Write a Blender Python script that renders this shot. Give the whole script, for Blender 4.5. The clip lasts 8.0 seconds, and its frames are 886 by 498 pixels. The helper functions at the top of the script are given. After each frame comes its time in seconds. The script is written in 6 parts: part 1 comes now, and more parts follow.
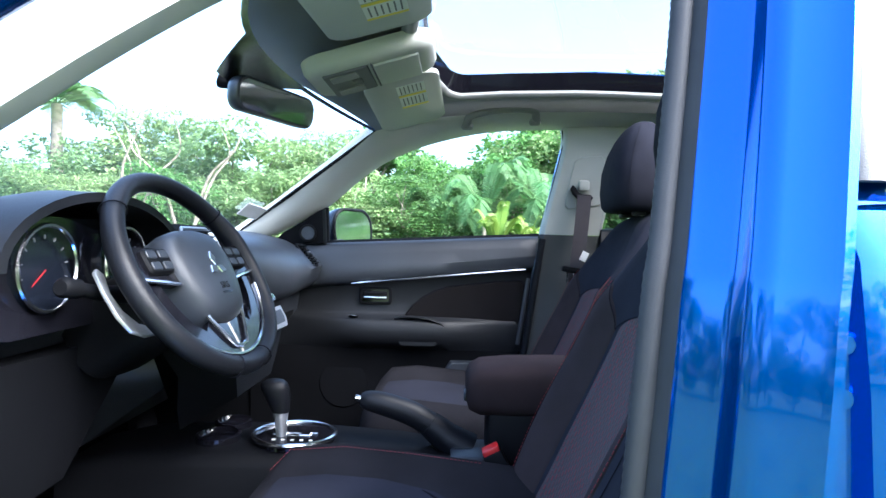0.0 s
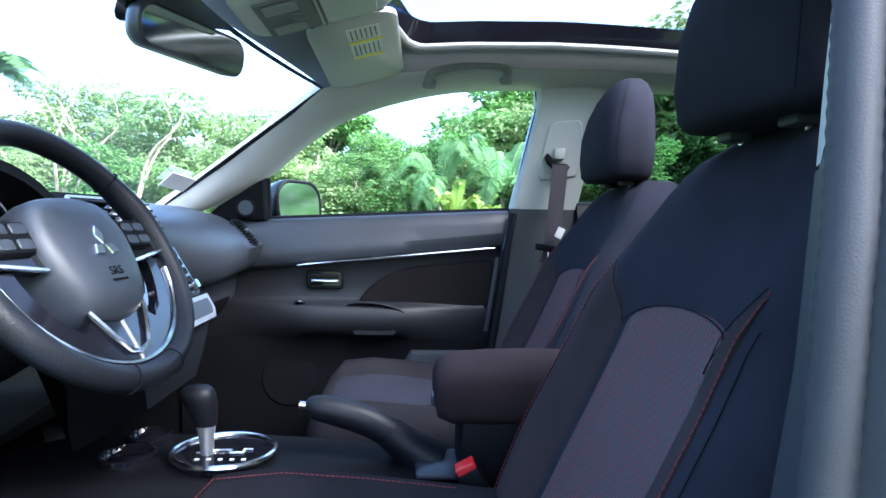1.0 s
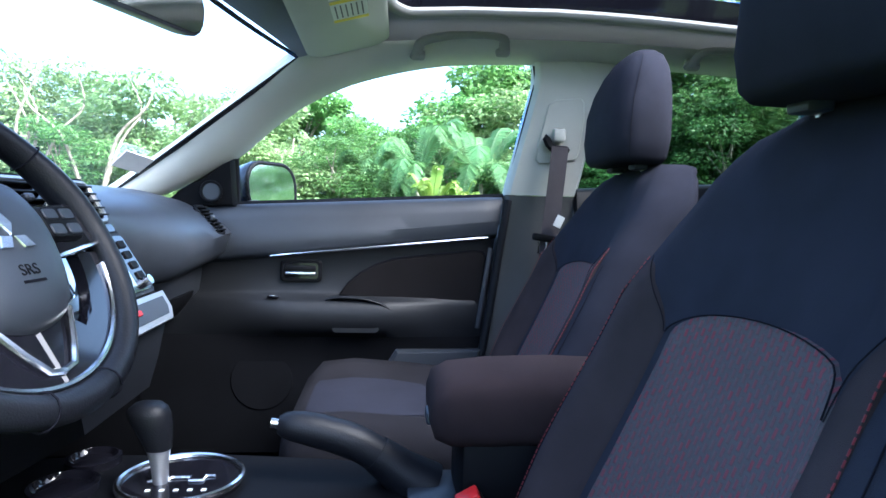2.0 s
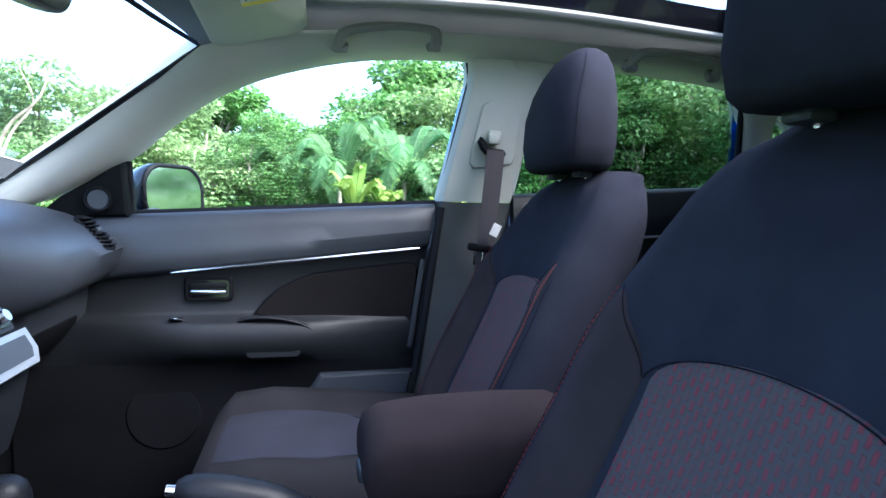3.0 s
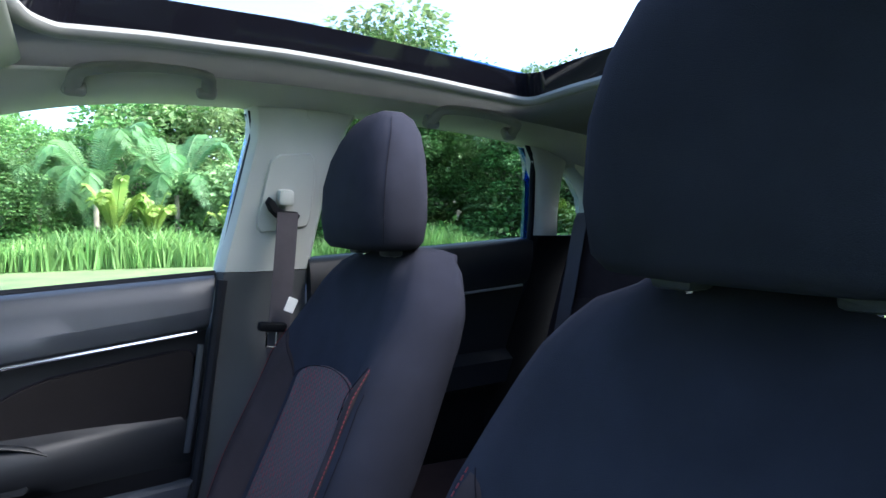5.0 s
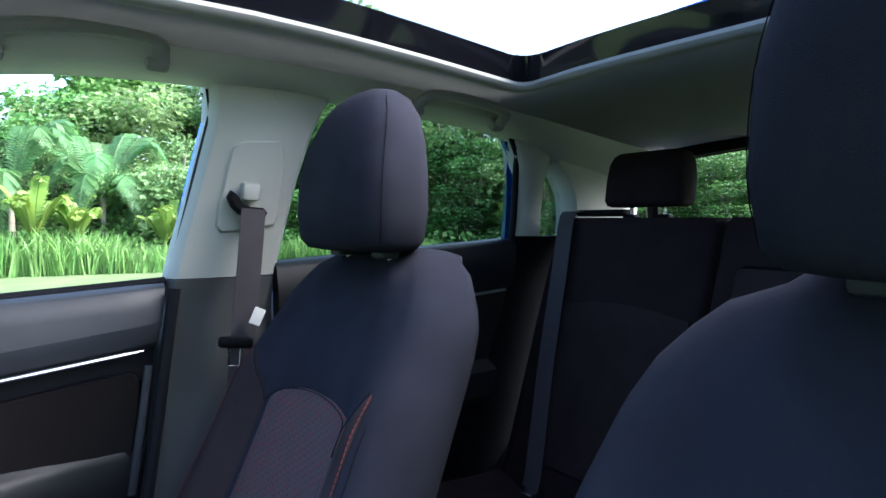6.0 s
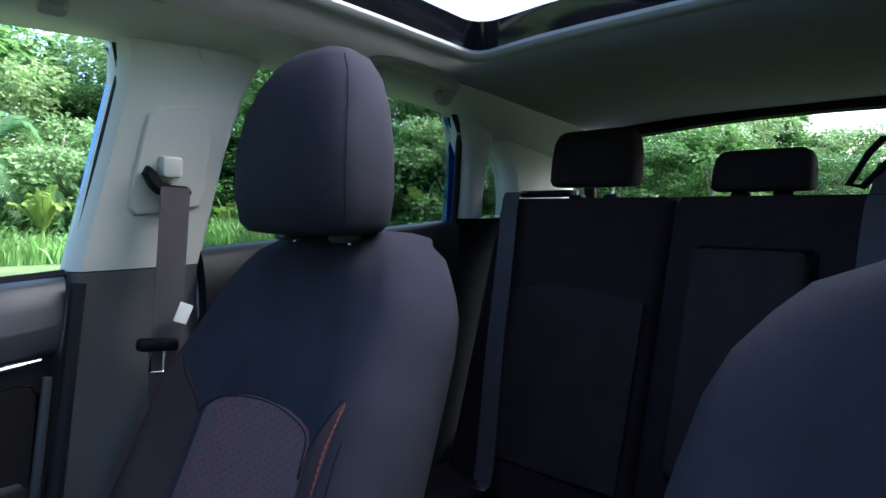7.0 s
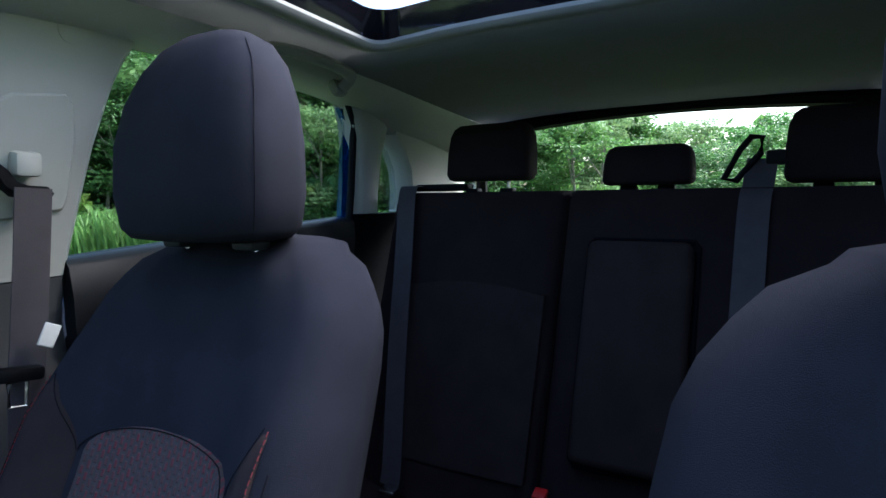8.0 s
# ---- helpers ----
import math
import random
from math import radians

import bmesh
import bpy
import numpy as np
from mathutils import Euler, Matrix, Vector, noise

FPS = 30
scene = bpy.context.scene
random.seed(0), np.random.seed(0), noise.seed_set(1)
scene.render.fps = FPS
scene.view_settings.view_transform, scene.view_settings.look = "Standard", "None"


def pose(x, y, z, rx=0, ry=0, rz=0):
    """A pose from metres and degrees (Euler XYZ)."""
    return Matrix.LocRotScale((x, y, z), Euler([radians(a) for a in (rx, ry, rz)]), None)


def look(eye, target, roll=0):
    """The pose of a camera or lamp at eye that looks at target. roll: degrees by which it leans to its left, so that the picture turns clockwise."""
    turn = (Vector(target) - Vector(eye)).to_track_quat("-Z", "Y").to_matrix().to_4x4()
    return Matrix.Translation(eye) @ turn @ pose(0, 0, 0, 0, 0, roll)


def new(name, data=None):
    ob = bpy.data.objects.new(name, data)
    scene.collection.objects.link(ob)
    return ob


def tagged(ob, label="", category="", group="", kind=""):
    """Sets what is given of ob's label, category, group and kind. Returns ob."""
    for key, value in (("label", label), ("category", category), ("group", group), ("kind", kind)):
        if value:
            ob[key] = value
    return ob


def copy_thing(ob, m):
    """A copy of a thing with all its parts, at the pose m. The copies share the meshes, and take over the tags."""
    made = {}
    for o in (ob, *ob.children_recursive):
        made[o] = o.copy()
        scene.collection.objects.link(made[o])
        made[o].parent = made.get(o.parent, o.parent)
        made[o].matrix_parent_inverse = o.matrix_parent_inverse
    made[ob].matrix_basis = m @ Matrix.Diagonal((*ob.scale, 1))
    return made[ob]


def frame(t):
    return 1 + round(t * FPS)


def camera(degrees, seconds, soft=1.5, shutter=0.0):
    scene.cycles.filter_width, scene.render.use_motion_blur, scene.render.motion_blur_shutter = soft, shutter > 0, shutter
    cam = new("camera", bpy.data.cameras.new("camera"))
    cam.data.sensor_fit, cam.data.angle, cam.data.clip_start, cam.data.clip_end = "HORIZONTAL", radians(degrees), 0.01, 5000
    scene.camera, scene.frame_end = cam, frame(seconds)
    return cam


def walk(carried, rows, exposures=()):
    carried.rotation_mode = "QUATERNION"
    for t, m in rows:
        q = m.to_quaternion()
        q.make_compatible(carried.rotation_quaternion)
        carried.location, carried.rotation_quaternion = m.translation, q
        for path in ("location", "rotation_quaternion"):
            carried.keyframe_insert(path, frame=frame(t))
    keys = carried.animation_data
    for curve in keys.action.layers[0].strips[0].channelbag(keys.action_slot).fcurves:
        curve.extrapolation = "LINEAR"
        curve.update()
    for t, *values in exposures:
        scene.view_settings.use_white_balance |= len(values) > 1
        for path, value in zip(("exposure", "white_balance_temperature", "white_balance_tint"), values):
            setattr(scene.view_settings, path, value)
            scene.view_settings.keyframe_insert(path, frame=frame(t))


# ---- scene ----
cam = camera(73.4, 8.0)
PATH = [
    (0, (0.4, -1.324, 1.048), (0.352, 0.676, 1.018), 1.3),
    (0.5, (0.389, -1.206, 1.044), (0.427, 0.793, 0.979), 1.3),
    (1, (0.382, -1.097, 1.035), (0.487, 0.898, 0.939), 1.1),
    (2.5, (0.353, -0.87, 1.037), (0.628, 1.105, 0.888), 1.5),
    (3, (0.359, -0.802, 1.062), (0.797, 1.144, 0.919), 1.2),
    (3.5, (0.368, -0.757, 1.081), (0.991, 1.139, 0.947), 1.1),
    (4, (0.377, -0.727, 1.109), (1.192, 1.095, 0.986), 0.7),
    (4.5, (0.393, -0.701, 1.158), (1.379, 1.035, 1.041), 0.3),
    (5, (0.395, -0.629, 1.195), (1.48, 1.048, 1.091), 0.3),
    (6.5, (0.398, -0.374, 1.174), (1.749, 1.097, 1.068), 0.1),
    (7, (0.399, -0.315, 1.172), (1.874, 1.029, 1.034), -0.1),
    (7.5, (0.399, -0.267, 1.182), (2.001, 0.92, 1.025), -0.5),
    (8, (0.397, -0.245, 1.187), (2.116, 0.761, 1.009), -0.8),
]
walk(cam, [(t, look(eye, target, roll)) for t, eye, target, roll in PATH], ((0, 3.25, 5450, 8), (1, 3.45, 5300, 8), (3, 3.4, 5350, 8), (5, 3.28, 5550, 8), (6.5, 3.2, 5600, 8), (8, 2.95, 5550, 8)))

# ---- world, sun, exposure ----
world = bpy.data.worlds.new("sky")
scene.world = world
world.use_nodes = True
wn = world.node_tree
wn.nodes.clear()
sky = wn.nodes.new("ShaderNodeTexSky")
sky.sky_type = "NISHITA"
sky.sun_disc = False
sky.sun_elevation = radians(45)
sky.sun_rotation = radians(125)
sky.air_density, sky.dust_density, sky.ozone_density = 1.0, 5.0, 1.0
bg = wn.nodes.new("ShaderNodeBackground")
bg.inputs["Strength"].default_value = 0.15
wo = wn.nodes.new("ShaderNodeOutputWorld")
wn.links.new(sky.outputs[0], bg.inputs[0])
wn.links.new(bg.outputs[0], wo.inputs[0])
sun_data = bpy.data.lights.new("sun", "SUN")
sun_data.energy = 1.8
sun_data.angle = radians(35)
sun_data.color = (1.0, 0.95, 0.88)
sun = new("sun", sun_data)
sun.matrix_world = look((10, -7, 13), (0, 0, 0))


# ---- materials ----
def nodes_of(name):
    m = bpy.data.materials.new(name)
    m.use_nodes = True
    nt = m.node_tree
    return m, nt, nt.nodes["Principled BSDF"]


def mat(name, color, rough=0.5, metal=0.0, vary=0.15, scale=6.0, grain=0.0, grain_scale=900.0, coat=0.0, spread=0.0, spec=0.5, sheen=0.0):
    """A surface with stains at one scale, grain at another, and uneven gloss."""
    m, nt, b = nodes_of(name)
    n, l = nt.nodes, nt.links
    co = n.new("ShaderNodeTexCoord")
    big = n.new("ShaderNodeTexNoise")
    big.inputs["Scale"].default_value, big.inputs["Detail"].default_value = scale, 6
    l.new(co.outputs["Object"], big.inputs["Vector"])
    fine = n.new("ShaderNodeTexNoise")
    fine.inputs["Scale"].default_value, fine.inputs["Detail"].default_value = grain_scale, 2
    l.new(co.outputs["Object"], fine.inputs["Vector"])
    ramp = n.new("ShaderNodeMapRange")
    ramp.inputs["From Min"].default_value, ramp.inputs["From Max"].default_value = 0.3, 0.7
    ramp.inputs["To Min"].default_value, ramp.inputs["To Max"].default_value = 1 - vary, 1 + vary
    l.new(big.outputs[0], ramp.inputs["Value"])
    val = n.new("ShaderNodeHueSaturation")
    val.inputs["Color"].default_value = (*color, 1)
    l.new(ramp.outputs[0], val.inputs["Value"])
    if spread:
        info = n.new("ShaderNodeObjectInfo")
        geo = n.new("ShaderNodeNewGeometry")
        mix = n.new("ShaderNodeMath")
        mix.operation = "ADD"
        l.new(info.outputs["Random"], mix.inputs[0])
        l.new(geo.outputs["Random Per Island"], mix.inputs[1])
        hue = n.new("ShaderNodeMapRange")
        hue.inputs["From Max"].default_value = 2.0
        hue.inputs["To Min"].default_value, hue.inputs["To Max"].default_value = 0.5 - spread, 0.5 + spread
        l.new(mix.outputs[0], hue.inputs["Value"])
        l.new(hue.outputs[0], val.inputs["Hue"])
    l.new(val.outputs[0], b.inputs["Base Color"])
    rr = n.new("ShaderNodeMapRange")
    rr.inputs["To Min"].default_value, rr.inputs["To Max"].default_value = max(rough - 0.08, 0.02), min(rough + 0.08, 1)
    l.new(big.outputs[0], rr.inputs["Value"])
    l.new(rr.outputs[0], b.inputs["Roughness"])
    b.inputs["Metallic"].default_value = metal
    b.inputs["Coat Weight"].default_value = coat
    b.inputs["Coat Roughness"].default_value = 0.03
    b.inputs["Specular IOR Level"].default_value = spec
    b.inputs["Sheen Weight"].default_value = sheen
    if grain:
        bump = n.new("ShaderNodeBump")
        bump.inputs["Strength"].default_value, bump.inputs["Distance"].default_value = grain, 0.0006
        l.new(fine.outputs[0], bump.inputs["Height"])
        l.new(bump.outputs[0], b.inputs["Normal"])
    return m


def woven(name, base, thread, row, width, share, relief=0.6, rough=0.92):
    """Cloth with short coloured dashes woven in rows."""
    m, nt, b = nodes_of(name)
    n, l = nt.nodes, nt.links
    co = n.new("ShaderNodeTexCoord")
    turn = n.new("ShaderNodeVectorRotate")
    turn.rotation_type = "EULER_XYZ"
    turn.inputs["Rotation"].default_value = (0, radians(90), radians(0))
    warp = n.new("ShaderNodeTexNoise")
    warp.inputs["Scale"].default_value = 30
    add = n.new("ShaderNodeVectorMath")
    add.operation = "MULTIPLY_ADD"
    add.inputs[1].default_value = (0.004, 0.004, 0.004)
    l.new(co.outputs["Object"], warp.inputs["Vector"])
    l.new(warp.outputs["Color"], add.inputs[0])
    l.new(co.outputs["Object"], add.inputs[2])
    l.new(add.outputs[0], turn.inputs["Vector"])
    br = n.new("ShaderNodeTexBrick")
    br.inputs["Color1"].default_value = (*[0.25 * t + 0.75 * b for t, b in zip(thread, base)], 1)
    br.inputs["Color2"].default_value = (*thread, 1)
    br.inputs["Mortar"].default_value = (*base, 1)
    br.inputs["Scale"].default_value = 1
    br.inputs["Mortar Size"].default_value = row * 0.36
    br.inputs["Mortar Smooth"].default_value = 0.6
    br.inputs["Bias"].default_value = share
    br.inputs["Brick Width"].default_value, br.inputs["Row Height"].default_value = width, row
    l.new(turn.outputs[0], br.inputs["Vector"])
    fine = n.new("ShaderNodeTexNoise")
    fine.inputs["Scale"].default_value = 1200
    l.new(co.outputs["Object"], fine.inputs["Vector"])
    mul = n.new("ShaderNodeMixRGB")
    mul.blend_type = "OVERLAY"
    mul.inputs[0].default_value = 0.5
    l.new(br.outputs["Color"], mul.inputs[1])
    l.new(fine.outputs[0], mul.inputs[2])
    l.new(mul.outputs[0], b.inputs["Base Color"])
    b.inputs["Roughness"].default_value = rough
    bump = n.new("ShaderNodeBump")
    bump.inputs["Strength"].default_value, bump.inputs["Distance"].default_value = relief, 0.0015
    bump.invert = True
    l.new(br.outputs["Fac"], bump.inputs["Height"])
    l.new(bump.outputs[0], b.inputs["Normal"])
    return m


def glazing(name, tint, gloss=1.0):
    """Thin glass: it lets light straight through, tinted, and mirrors a little."""
    m = bpy.data.materials.new(name)
    m.use_nodes = True
    nt = m.node_tree
    nt.nodes.clear()
    n, l = nt.nodes, nt.links
    clear = n.new("ShaderNodeBsdfTransparent")
    clear.inputs[0].default_value = (*tint, 1)
    shine = n.new("ShaderNodeBsdfGlossy")
    shine.inputs["Roughness"].default_value = 0.01
    fr = n.new("ShaderNodeFresnel")
    fr.inputs["IOR"].default_value = 1.35
    k = n.new("ShaderNodeMath")
    k.operation = "MULTIPLY"
    k.inputs[1].default_value = gloss
    l.new(fr.outputs[0], k.inputs[0])
    mix = n.new("ShaderNodeMixShader")
    l.new(k.outputs[0], mix.inputs[0])
    l.new(clear.outputs[0], mix.inputs[1])
    l.new(shine.outputs[0], mix.inputs[2])
    out = n.new("ShaderNodeOutputMaterial")
    l.new(mix.outputs[0], out.inputs[0])
    return m


def foliage(name, color, spread=0.025, back=0.45):
    """Leaves that let some light through."""
    m = mat(name, color, 0.5, vary=0.35, scale=1.3, spread=spread, spec=0.35)
    nt = m.node_tree
    n, l = nt.nodes, nt.links
    b = n["Principled BSDF"]
    source = b.inputs["Base Color"].links[0].from_socket
    tr = n.new("ShaderNodeBsdfTranslucent")
    l.new(source, tr.inputs[0])
    mix = n.new("ShaderNodeMixShader")
    mix.inputs[0].default_value = back
    l.new(b.outputs[0], mix.inputs[1])
    l.new(tr.outputs[0], mix.inputs[2])
    l.new(mix.outputs[0], n["Material Output"].inputs[0])
    return m


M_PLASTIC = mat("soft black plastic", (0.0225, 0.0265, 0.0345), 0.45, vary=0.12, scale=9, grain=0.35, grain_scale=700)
# Blacker than real plastic: footwell shade is put into the base colour.
M_PLASTIC2 = mat("hard plastic deepened for shade", (0.0030, 0.0033, 0.0045), 0.58, spec=0.12, vary=0.15, scale=12, grain=0.3, grain_scale=900)
# Darkened copies of the black plastic: shade is put into the colour.
M_PLASTIC3 = mat("black plastic shaded copy", (0.0065, 0.0075, 0.0098), 0.5, spec=0.3, vary=0.12, scale=9, grain=0.35, grain_scale=700)
M_MATTE = mat("matt plastic shaded dark", (0.0035, 0.0038, 0.005), 0.85, spec=0.05, vary=0.15, scale=12, grain=0.3, grain_scale=900)
M_GLOSS = mat("piano black", (0.006, 0.006, 0.009), 0.10, vary=0.1, coat=0.2, spec=0.35)
M_CREAM = mat("pale grey trim", (0.42, 0.43, 0.40), 0.62, vary=0.05, scale=7, grain=0.2, grain_scale=800)
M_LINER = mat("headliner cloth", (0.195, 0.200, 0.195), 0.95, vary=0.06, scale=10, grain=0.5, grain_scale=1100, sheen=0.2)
M_CHROME = mat("chrome", (0.75, 0.76, 0.78), 0.2, 1.0, vary=0.04)
M_SILVER = mat("silver paint", (0.45, 0.46, 0.48), 0.32, 0.8, vary=0.05)
M_CLOTH = mat("charcoal cloth", (0.0180, 0.0190, 0.0278), 0.95, spec=0.08, vary=0.16, scale=14, grain=0.8, grain_scale=1300, sheen=0.0)
M_CUSHION = mat("black cushion cloth", (0.0120, 0.0115, 0.0140), 0.95, spec=0.08, vary=0.16, scale=14, grain=0.8, grain_scale=1300)
M_CLOTH2 = mat("brown grey cloth", (0.0300, 0.0240, 0.0262), 0.95, spec=0.08, vary=0.16, scale=14, grain=0.8, grain_scale=1300, sheen=0.0)
M_PATCH = woven("grey cloth with red dashes", (0.050, 0.044, 0.047), (0.150, 0.018, 0.030), 0.0085, 0.0125, -0.15)
M_INSERT = mat("dark insert cloth", (0.0062, 0.0055, 0.0062), 0.95, spec=0.12, vary=0.15, scale=14, grain=0.8, grain_scale=1200)
M_STITCH = mat("red thread", (0.12, 0.007, 0.014), 0.8, vary=0.2, scale=200)
M_BENCH = mat("black purple cloth", (0.0215, 0.0155, 0.0170), 0.95, spec=0.08, vary=0.16, scale=14, grain=0.8, grain_scale=1300, sheen=0.0)
M_BENCHPANEL = mat("brown black cloth", (0.0290, 0.0218, 0.0226), 0.95, spec=0.08, vary=0.16, scale=14, grain=0.8, grain_scale=1300, sheen=0.0)
M_SEAM = mat("dark thread", (0.006, 0.006, 0.009), 0.9, spec=0.05, vary=0.2, scale=200)
M_BELT = mat("belt webbing", (0.05, 0.044, 0.052), 0.8, vary=0.12, scale=40, grain=0.6, grain_scale=600)
M_LEATHER = mat("black leather", (0.0055, 0.0062, 0.0088), 0.46, spec=0.25, vary=0.15, scale=10, grain=0.6, grain_scale=450)
M_RUBBER = mat("rubber seal", (0.0075, 0.0085, 0.0115), 0.75, spec=0.14, vary=0.15, scale=25, grain=0.2, grain_scale=900)
M_BLUE = mat("metallic blue paint", (0.0, 0.066, 0.33), 0.13, 0.82, vary=0.05, scale=3, coat=0.65)
M_SEAL = mat("grey rubber door seal", (0.026, 0.027, 0.032), 0.6, spec=0.3, vary=0.15, scale=25, grain=0.3, grain_scale=900)
M_GREYTRIM = mat("mid grey pillar plastic", (0.060, 0.063, 0.066), 0.5, spec=0.4, vary=0.08, scale=9, grain=0.35, grain_scale=700)
# Lilac metal in place of dark glass: the sky's reflection is coloured in.
M_PANE = mat("pane with lilac sky sheen", (0.34, 0.36, 0.46), 0.03, 0.85, vary=0.02)
# Carpet colour cut below real black, to hold the footwell shade.
M_CARPET = mat("black carpet", (0.0025, 0.0025, 0.0036), 1.0, spec=0.05, vary=0.3, scale=30, grain=1.0, grain_scale=500)
M_RED = mat("red plastic", (0.42, 0.012, 0.014), 0.4, vary=0.1)
M_WHITE = mat("white label", (0.72, 0.72, 0.70), 0.6, vary=0.05, scale=40)
M_YELLOW = mat("yellow label", (0.75, 0.60, 0.04), 0.6, vary=0.05, scale=40)
M_INK = mat("ink", (0.12, 0.12, 0.13), 0.7, vary=0.1)
M_BAND = mat("black glass print", (0.006, 0.008, 0.014), 0.2, vary=0.1)
M_MIRROR = mat("mirror", (0.86, 0.88, 0.88), 0.015, 1.0, vary=0.01)
M_DARKMIRROR = mat("dark mirror back", (0.020, 0.021, 0.024), 0.35, vary=0.1, grain=0.2)
# Pale half-metal colour stands in for the sky mirrored in the screen.
M_SCREEN = mat("screen with sky reflection", (0.42, 0.44, 0.46), 0.12, 0.6, vary=0.05, coat=0.6)
M_ROOFGLASS = glazing("tinted roof glass", (0.56, 0.55, 0.54), 0.10)
M_GLASS = glazing("clear glass", (0.94, 0.96, 0.95), 0.22)
M_TINT = glazing("privacy glass", (0.60, 0.64, 0.62), 0.2)
M_LAWN = mat("lawn", (0.065, 0.098, 0.028), 0.9, vary=0.4, scale=1.5, grain=1.0, grain_scale=60)
M_BARK = mat("grey bark", (0.22, 0.19, 0.15), 0.9, vary=0.4, scale=5, grain=1.0, grain_scale=30)
M_LEAF = foliage("green leaves", (0.115, 0.235, 0.062))
M_LEAF2 = foliage("pale leaves", (0.190, 0.290, 0.115))
M_LEAF3 = foliage("dark leaves", (0.075, 0.165, 0.045))
M_PALM = foliage("palm fronds", (0.100, 0.205, 0.075))
M_BANANA = foliage("banana leaves", (0.19, 0.29, 0.06), back=0.5)
M_GRASS = foliage("tall grass", (0.16, 0.28, 0.08))


# ---- mesh helpers ----
def smooth(bm, angle=40):
    lim = radians(angle)
    for f in bm.faces:
        f.smooth = True
    for e in bm.edges:
        if len(e.link_faces) == 2 and e.calc_face_angle(0) > lim:
            e.smooth = False
    return bm


def mesh_of(name, bm, material, angle=40):
    bmesh.ops.recalc_face_normals(bm, faces=bm.faces[:])
    smooth(bm, angle)
    me = bpy.data.meshes.new(name)
    bm.to_mesh(me)
    bm.free()
    me.materials.append(material)
    return me


def thing(name, base=(0, 0, 0), label="", category="", group="", kind=""):
    ob = new(name)
    ob.empty_display_size = 0.05
    ob.matrix_basis = Matrix.Translation(base)
    return tagged(ob, label, category, group, kind)


def part(name, bm, material, parent, label="", angle=40):
    ob = new(name, mesh_of(name, bm, material, angle))
    ob.parent = parent
    top = parent
    m = Matrix.Identity(4)
    while top is not None:
        m = top.matrix_basis @ m if top.parent is None else m
        top = top.parent
    ob.matrix_parent_inverse = m.inverted() if parent.parent is None else Matrix.Identity(4)
    return tagged(ob, label)


def solo(name, bm, material, label="", category="", group="", kind="", angle=40):
    return tagged(new(name, mesh_of(name, bm, material, angle)), label, category, group, kind)


def loft(rings, closed=True, caps=True, bm=None):
    """Skin over rings of the same number of points."""
    bm = bm or bmesh.new()
    rows = [[bm.verts.new(p) for p in r] for r in rings]
    n = len(rings[0])
    for a, b in zip(rows, rows[1:]):
        for i in range(n if closed else n - 1):
            j = (i + 1) % n
            bm.faces.new((a[i], a[j], b[j], b[i]))
    if caps and closed:
        bm.faces.new(rows[0][::-1])
        bm.faces.new(rows[-1])
    return bm


def thick(rows, depth, bm=None):
    """A sheet of points with thickness: depth is a vector."""
    d = Vector(depth)
    rings = []
    for r in rows:
        rings.append([Vector(p) for p in r] + [Vector(p) + d for p in reversed(r)])
    return loft(rings, True, True, bm)


def rbox(c, size, bevel=0.008, seg=2, turn=None, bm=None):
    """A box with rounded edges. turn: degrees about x, y, z."""
    bm = bm or bmesh.new()
    made = bmesh.ops.create_cube(bm, size=1.0)["verts"]
    m = Matrix.Translation(c) @ (pose(0, 0, 0, *turn) if turn else Matrix.Identity(4))
    for v in made:
        v.co = Vector((v.co.x * size[0], v.co.y * size[1], v.co.z * size[2]))
    edges = list({e for v in made for e in v.link_edges})
    before = set(bm.verts) - set(made)
    if bevel:
        bmesh.ops.bevel(bm, geom=edges, offset=min(bevel, min(size) * 0.45), segments=seg, affect="EDGES", profile=0.5)
    for v in bm.verts:
        if v not in before:
            v.co = m @ v.co
    return bm


def tube(points, radius, n=8, closed=False, flat=1.0, bm=None, up=(0, 0, 1)):
    """A tube along points; radius a number or one for each point; flat squashes it along up."""
    bm = bm or bmesh.new()
    pts = [Vector(p) for p in points]
    rads = radius if isinstance(radius, (list, tuple)) else [radius] * len(pts)
    rings = []
    for i, p in enumerate(pts):
        a = pts[i - 1] if i or closed else p
        b = pts[(i + 1) % len(pts)] if i < len(pts) - 1 or closed else p
        t = (b - a).normalized()
        side = t.cross(Vector(up))
        side = side.normalized() if side.length > 1e-4 else Vector((1, 0, 0))
        top = side.cross(t)
        rings.append([p + (side * math.cos(k) + top * math.sin(k) * flat) * rads[i] for k in [2 * math.pi * j / n for j in range(n)]])
    if closed:
        rings.append(rings[0])
        loft(rings, True, False, bm)
        bmesh.ops.remove_doubles(bm, verts=bm.verts[:], dist=1e-6)
        return bm
    return loft(rings, True, True, bm)


def spline(points, n=6):
    """Points of a smooth curve through the given ones."""
    p = [Vector(q) for q in points]
    out = []
    for i in range(len(p) - 1):
        a, b, c, d = p[max(i - 1, 0)], p[i], p[i + 1], p[min(i + 2, len(p) - 1)]
        for k in range(n):
            t = k / n
            out.append(0.5 * (2 * b + (c - a) * t + (2 * a - 5 * b + 4 * c - d) * t * t + (3 * b - a - 3 * c + d) * t ** 3))
    return out + [p[-1]]


def super_ring(cx, cy, rx, ry, power=3.0, n=28):
    out = []
    for i in range(n):
        a = 2 * math.pi * i / n
        c, s = math.cos(a), math.sin(a)
        out.append((cx + rx * math.copysign(abs(c) ** (2 / power), c), cy + ry * math.copysign(abs(s) ** (2 / power), s)))
    return out


